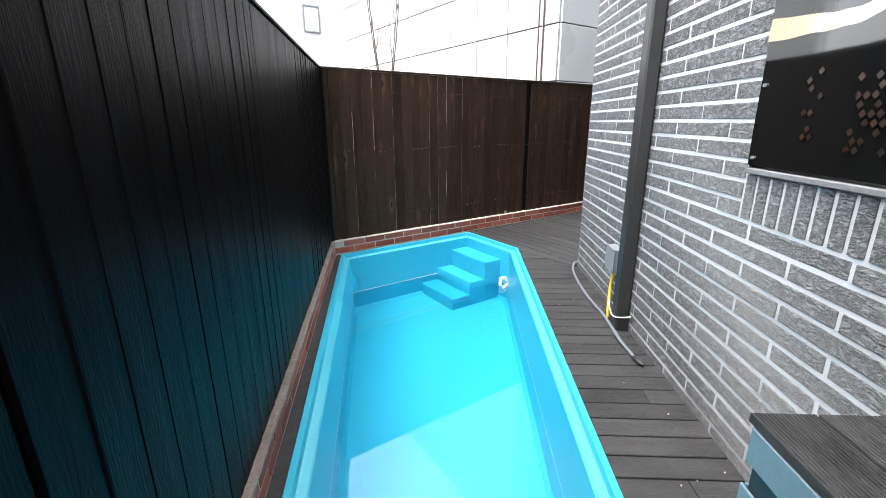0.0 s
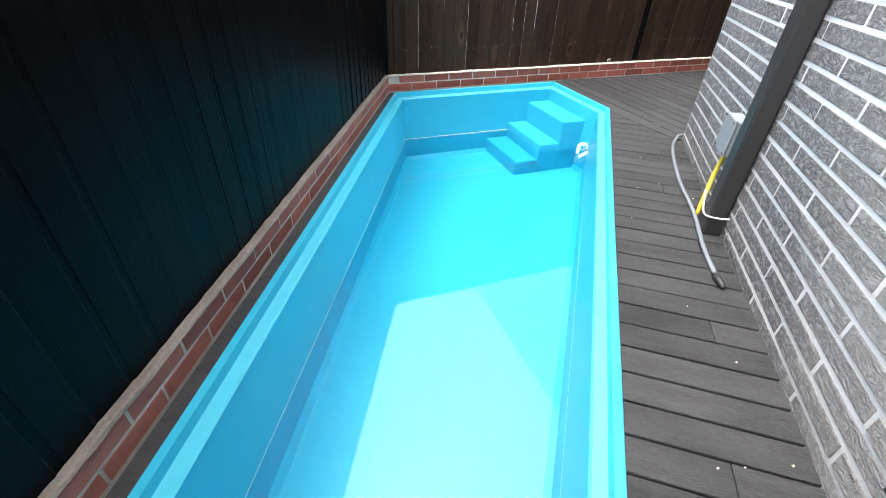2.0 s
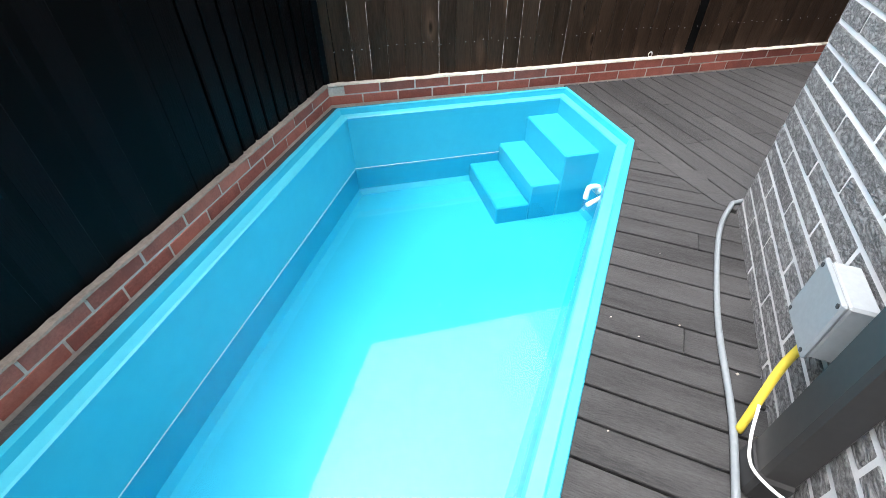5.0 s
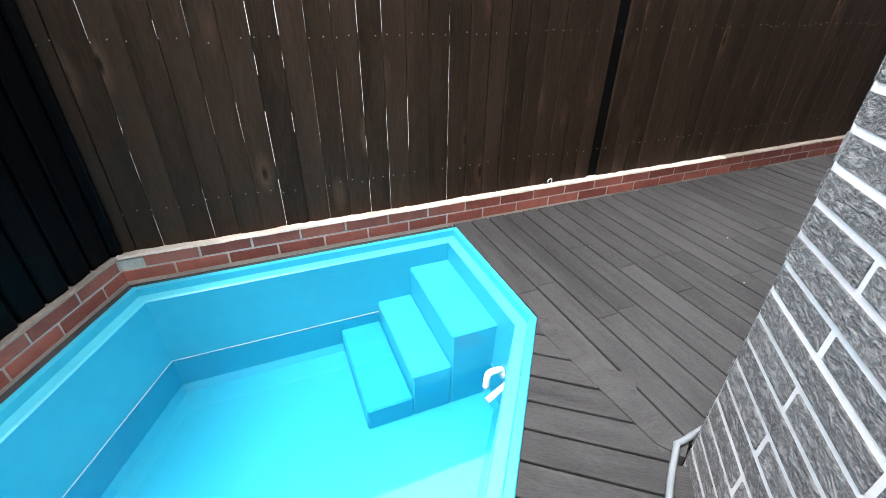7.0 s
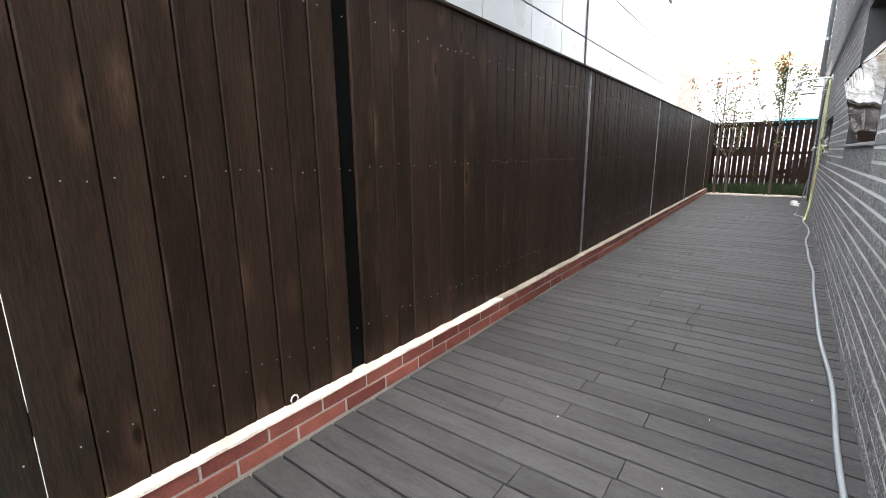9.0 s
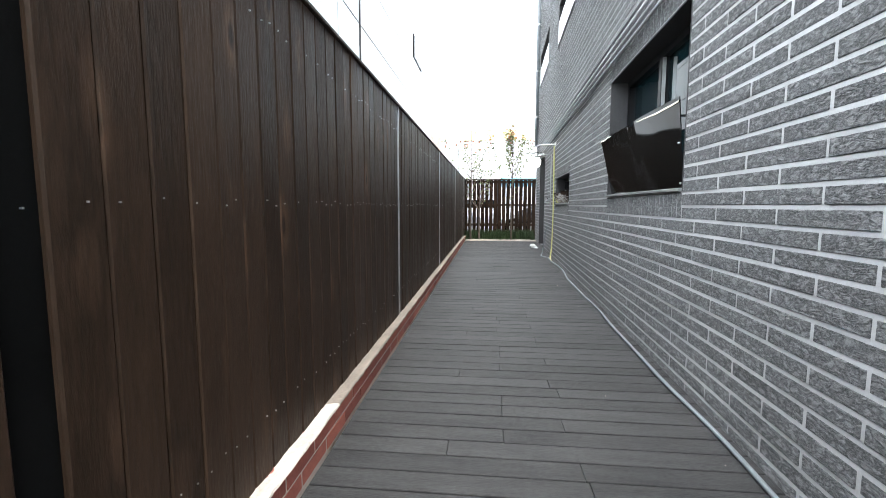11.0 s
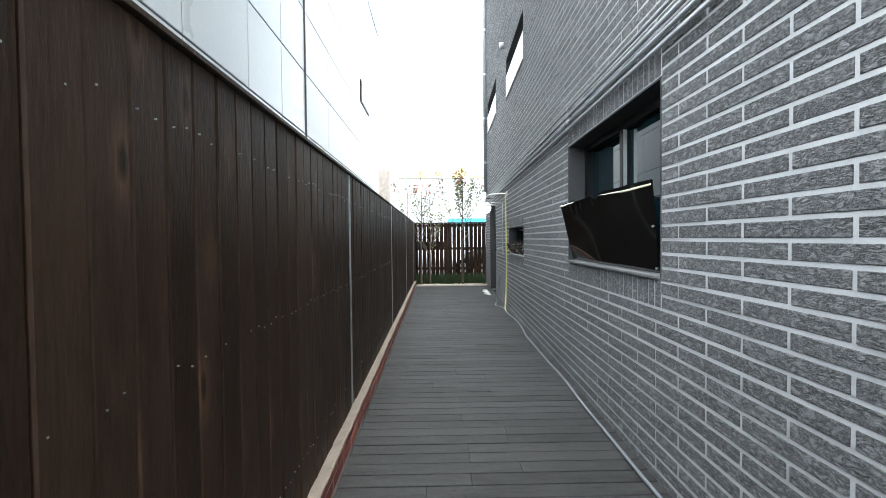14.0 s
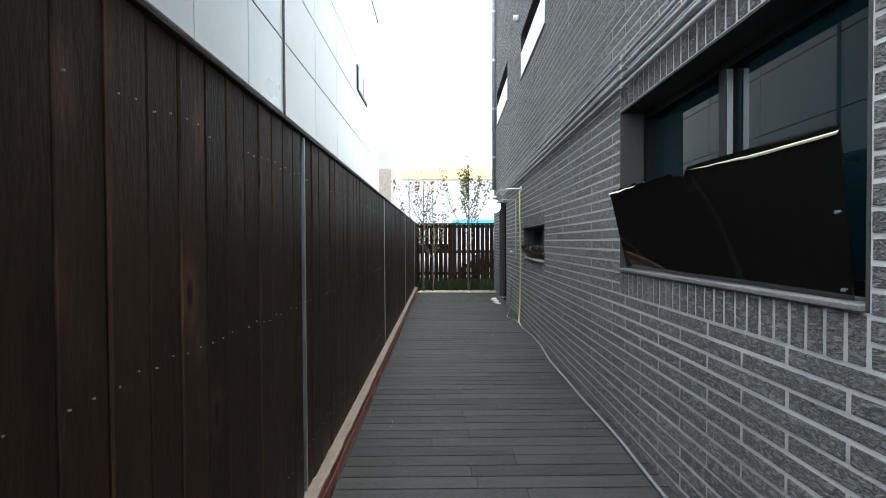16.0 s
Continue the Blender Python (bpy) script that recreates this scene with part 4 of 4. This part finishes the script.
part("pole", tube([(0, 0, 0), (0, 0, 5.6)], [0.035, 0.025], 8), GREY_PVC, pl, smooth=True)


def bare_tree(x, y):
    t = thing("bare_tree", pose(x, y, -0.75), "leafless thin tree standing behind the fence", "tree")
    r = random.Random(6)
    bm = bmesh.new()
    for k in range(4):
        a = 1.6 * k + 0.4
        base = Vector((0.04 * math.cos(a), 0.04 * math.sin(a), 0))
        pts = curve_points([base, base + Vector((0.05 * math.cos(a), 0.05 * math.sin(a), 2.2)), base + Vector((0.25 * math.cos(a), 0.2 * math.sin(a), 3.6)),
                            base + Vector((0.5 * math.cos(a), 0.4 * math.sin(a), 5.4))], 5)
        tube(pts, [0.015 * (1 - 0.75 * i / (len(pts) - 1)) for i in range(len(pts))], 6, bm)
        for q in range(6):
            p = pts[r.randrange(7, len(pts) - 1)]
            b = r.uniform(0, 6.28)
            tw = [p, p + Vector((0.12 * math.cos(b), 0.12 * math.sin(b), 0.3)), p + Vector((0.16 * math.cos(b), 0.16 * math.sin(b), 0.75))]
            tube(tw, [0.006, 0.004, 0.002], 4, bm)
    part("trunk", bm, BARK, t)


bare_tree(3.42, 7.6)

rd = bmesh.new()
for a in ((17.7, -60), (60, -60), (60, 60), (17.7, 60)):
    rd.verts.new((*a, -0.12))
rd.faces.new(rd.verts)
tagged(finish("road", rd, ASPHALT), "grey asphalt yard beyond the end fence", "road", kind="structure")


def parked_car(m, paint, label):
    c = thing("parked_car", m, label, "car", "cars beyond the fence")
    prof = [(-2.1, 0.35), (-2.15, 0.75), (-1.95, 0.92), (-1.2, 1.0), (-0.6, 1.42), (0.75, 1.46), (1.45, 1.02), (2.05, 0.9), (2.15, 0.6), (2.1, 0.35)]
    bm = bmesh.new()
    sides = []
    for y, k in ((-0.86, 1.0), (0.86, 1.0)):
        sides.append([bm.verts.new((x, y * (0.84 if z > 1.1 else 1.0), z)) for x, z in prof])
    bm.faces.new(sides[0])
    bm.faces.new(sides[1])
    for i in range(len(prof)):
        j = (i + 1) % len(prof)
        bm.faces.new((sides[0][i], sides[0][j], sides[1][j], sides[1][i]))
    bmesh.ops.bevel(bm, geom=bm.edges[:], offset=0.05, segments=2, affect="EDGES")
    part("body", bm, paint, c, smooth=True)
    for sy in (-1, 1):
        for x0, x1 in ((-0.62, 0.05), (0.12, 0.85)):
            part("side_window", prism([(x0 - 0.2, sy * 0.845), (x1 + 0.12, sy * 0.845), (x1 + 0.12, sy * 0.853), (x0 - 0.2, sy * 0.853)], 1.04, 1.34), GLASS, c)
        for x in (-1.35, 1.35):
            wh = part("wheel", tube([(x, sy * 0.7, 0.32), (x, sy * 0.89, 0.32)], 0.32, 18), BLACK, c)
            part("rim", tube([(x, sy * 0.89, 0.32), (x, sy * 0.9, 0.32)], 0.19, 14), GALV, wh)
    return c


parked_car(pose(21.6, 5.2, -0.12, 0, 0, 90), glossy("white_car_paint", (0.6, 0.6, 0.6), 0.25), "white parked car seen through the fence slats")
parked_car(pose(21.2, 1.6, -0.12, 0, 0, 80), glossy("black_car_paint", (0.01, 0.01, 0.012), 0.2), "black parked car seen through the fence slats")

# ---- pipes and fittings on the house ----
for k, z in enumerate((2.30, 2.36, 2.42, 2.48)):
    c = thing("conduit", NORTH, "thin galvanised conduit pipe running along the brick wall", "pipe", "wall conduits")
    e = 9.6 + 0.25 * k
    bm = tube([(0.5, 0.035, z), (e, 0.035, z), (11.6 + 0.1 * k, 0.035, z + 0.0)], 0.012, 8)
    part("pipe", bm, CONDUIT, c, smooth=True)
    for s in (2.0, 4.65, 7.0, 9.2):
        part("saddle", box(s - 0.01, s + 0.01, 0.006, 0.05, z - 0.018, z + 0.018, 0.002), CONDUIT, c)

vp = thing("drain_pipe", NORTH, "grey vertical drain pipe at the end of the house wall", "pipe")
part("pipe", tube([(12.75, 0.07, 2.6), (12.75, 0.07, HOUSE_H - 0.1)], 0.05, 10), GREY_PVC, vp, smooth=True)
for z in (3.4, 4.6, 5.8, 7.0):
    part("clip", tube([(12.75, 0.07, z - 0.03), (12.75, 0.07, z + 0.03)], 0.058, 10), GALV, vp)
vent = thing("wall_vent", NORTH, "small round white vent cap on the upper wall", "vent")
part("cap", tube([(9.2, 0.006, 5.04), (9.2, 0.09, 5.04)], [0.06, 0.055], 14), WHITE_PVC, vent, smooth=True)

# outdoor tap, shower arm and hoses
sh = thing("shower_arm", NORTH, "chrome outdoor shower arm and flat rain head on the brick wall", "shower")
part("arm", tube(curve_points([(8.88, 0.006, 2.15), (8.9, 0.2, 2.15), (8.95, 0.36, 2.13), (8.97, 0.42, 2.03)], 6), 0.013, 8), GALV, sh, smooth=True)
part("rosette", tube([(8.88, 0.006, 2.15), (8.88, 0.03, 2.15)], 0.045, 14), WHITE_PVC, sh, smooth=True)
part("head", tube([(8.97, 0.42, 2.04), (8.97, 0.42, 2.0)], [0.02, 0.05], 12), GALV, sh, smooth=True)
part("rain_head", tube([(9.3, 0.27, 1.985), (9.3, 0.27, 1.97)], 0.11, 18), GALV, sh, smooth=True)
part("riser", tube([(9.3, 0.04, 1.0), (9.3, 0.04, 2.02), (9.3, 0.27, 2.02), (9.3, 0.27, 1.98)], 0.011, 8), GALV, sh)
yh = thing("yellow_hose", NORTH, "pale yellow hose hanging down the brick wall", "hose")
part("hose", tube(curve_points([(8.88, 0.04, 2.12), (8.9, 0.03, 1.5), (8.88, 0.03, 0.8), (8.9, 0.04, 0.25), (8.8, 0.07, 0.02), (8.5, 0.09, 0.015)], 8), 0.013, 8), YELLOW_PALE, yh, smooth=True)
gh = thing("garden_hose", NORTH, "long grey-white garden hose lying along the foot of the wall", "hose")
pts = [(9.3, 0.1, 0.6), (9.35, 0.16, 0.1), (9.2, 0.2, 0.014)]
s = 8.9
rr = random.Random(2)
while s > 0.3:
    pts.append((s, 0.07 + rr.uniform(-0.02, 0.03), 0.013))
    s -= 0.6
pts += [(0.05, 0.045, 0.013)]
hose_pts = [tuple(NORTH @ Vector(p)) for p in pts]
hose_pts += [tuple(west(0.0, 0.035, 0.011)), tuple(west(0.26, 0.095, 0.011)), tuple(west(0.75, 0.12, 0.011)), tuple(west(1.15, 0.1, 0.011)), tuple(west(1.5, 0.11, 0.011)), tuple(west(1.70, 0.1, 0.011))]
inv = NORTH.inverted()
part("hose", tube([inv @ Vector(p) for p in curve_points(hose_pts, 6)], 0.0105, 8), HOSE, gh, smooth=True)
e0, e1 = inv @ west(1.72, 0.1, 0.013), inv @ west(1.80, 0.085, 0.013)
part("nozzle", tube([e0, e0.lerp(e1, 0.5), e1], [0.016, 0.016, 0.009], 10), STEEL_DARK, gh, "dark metal hose end", smooth=True)
for s in (9.35, 9.75):
    sl = thing("white_slipper", NORTH @ pose(s + 1.6, 0.2, 0, 0, 0, 20), "white plastic slipper lying on the deck", "slipper", "slippers by the door")
    part("sole", box(-0.13, 0.13, -0.045, 0.045, 0, 0.025, 0.01), WHITE_PVC, sl)
    part("strap", box(-0.02, 0.09, -0.048, 0.048, 0.025, 0.06, 0.012), WHITE_PVC, sl)
tp = thing("wall_tap", NORTH, "small dark outdoor tap on the brick wall", "tap")
part("body", tube([(9.6, 0.006, 1.12), (9.6, 0.09, 1.12), (9.6, 0.11, 1.07)], 0.014, 8), GALV, tp, smooth=True)
part("handle", tube([(9.57, 0.07, 1.16), (9.63, 0.07, 1.16)], 0.01, 8), STEEL_DARK, tp)
gl = thing("globe_lamp", NORTH, "white glass globe wall lamp by the door", "lamp")
part("globe", sphere_bm((11.4, 0.2, 2.07), 0.145), LAMP, gl, smooth=True)
part("arm", tube([(11.4, 0.006, 2.3), (11.4, 0.2, 2.3), (11.4, 0.2, 2.2)], 0.012, 8), STEEL_DARK, gl)

# downpipe, junction box and conduit on the pool side
dp = thing("downpipe", WEST, "dark brown square downpipe on the brick wall", "pipe")
part("pipe", box(1.25, 1.35, 0.008, 0.088, 0.01, HOUSE_H - 0.2, 0.01), SPOUT, dp)
part("shoe", box(1.242, 1.358, 0.0075, 0.093, 0.0, 0.1, 0.01), SPOUT, dp)
for z in (2.2, 3.6):
    part("clip", box(1.235, 1.365, 0.007, 0.094, z, z + 0.03, 0.003), SPOUT, dp)
jb = thing("junction_box", WEST, "grey plastic electrical junction box on the brick wall", "junction box")
part("body", box(1.005, 1.165, 0.012, 0.0715, 0.325, 0.49, 0.006), GREY_PVC, jb)
part("lid", box(1.0, 1.17, 0.072, 0.085, 0.32, 0.495, 0.005), GREY_PVC, jb)
for x, z in ((1.015, 0.335), (1.155, 0.335), (1.015, 0.48), (1.155, 0.48)):
    part("screw", tube([(x, 0.084, z), (x, 0.087, z)], 0.006, 8), STEEL_DARK, jb)
yc = thing("yellow_conduit", WEST, "short yellow corrugated conduit below the junction box", "conduit")
part("conduit", tube(curve_points([(1.09, 0.045, 0.322), (1.1, 0.06, 0.22), (1.15, 0.078, 0.11), (1.185, 0.088, 0.012)], 7), 0.011, 10), YELLOW, yc, smooth=True)
ct = thing("cable_tie", WEST, "white cable tied round the downpipe foot", "cable")
part("cable", tube(curve_points([(1.2, 0.1, 0.16), (1.26, 0.1, 0.1), (1.33, 0.1, 0.09), (1.39, 0.06, 0.11), (1.4, 0.02, 0.12)], 5), 0.004, 6), WHITE_PVC, ct)

# deck-board step box beside the wall
sb = thing("deck_step_box", WEST, "box unit topped with dark ribbed composite boards beside the wall", "box unit")
part("body", box(3.03, 3.9, 0.03, 0.34, 0.0, 0.572, 0.004), STEEL_DARK, sb)
for z in (0.1, 0.3, 0.47):
    part("side_panel", box(3.015, 3.91, 0.342, 0.35, z, z + 0.1, 0.003), STRIP, sb, "blue-grey side strip")
    part("end_panel", box(3.012, 3.028, 0.035, 0.336, z, z + 0.1, 0.003), STRIP, sb, "blue-grey end strip")
for k in range(2):
    y0 = 0.022 + 0.168 * k
    prof = [(y0, 0.575), (y0 + 0.16, 0.575), (y0 + 0.16, 0.596)]
    for q in range(15, -1, -1):
        prof += [(y0 + 0.01 * q + 0.0085, 0.6), (y0 + 0.01 * q + 0.0025, 0.6), (y0 + 0.01 * q, 0.596)]
    bm = bmesh.new()
    ends = [[bm.verts.new((x, y, z)) for y, z in prof] for x in (3.0, 3.92)]
    for e in ends:
        bm.faces.new(e)
    for q in range(len(prof)):
        w2 = (q + 1) % len(prof)
        bm.faces.new((ends[0][q], ends[0][w2], ends[1][w2], ends[1][q]))
    part("ribbed_board", bm, DECK, sb, "ribbed dark composite board")

# hook on the kerb
hk = thing("eye_hook", pose(4.03, 5.50, 0.118), "small white eye hook standing on the kerb", "hook")
part("ring", tube([(0.0, 0, 0.0)] + [(0.016 * math.sin(a), 0, 0.035 - 0.018 * math.cos(a)) for a in (0, .8, 1.6, 2.4, 3.14, 3.9, 4.7, 5.5, 6.2)], 0.003, 6), WHITE_PVC, hk)

# closing walls behind the start of the walk
sw = thing("wall_south", Matrix(), "plain dark boarded wall closing the yard", "wall", kind="structure")
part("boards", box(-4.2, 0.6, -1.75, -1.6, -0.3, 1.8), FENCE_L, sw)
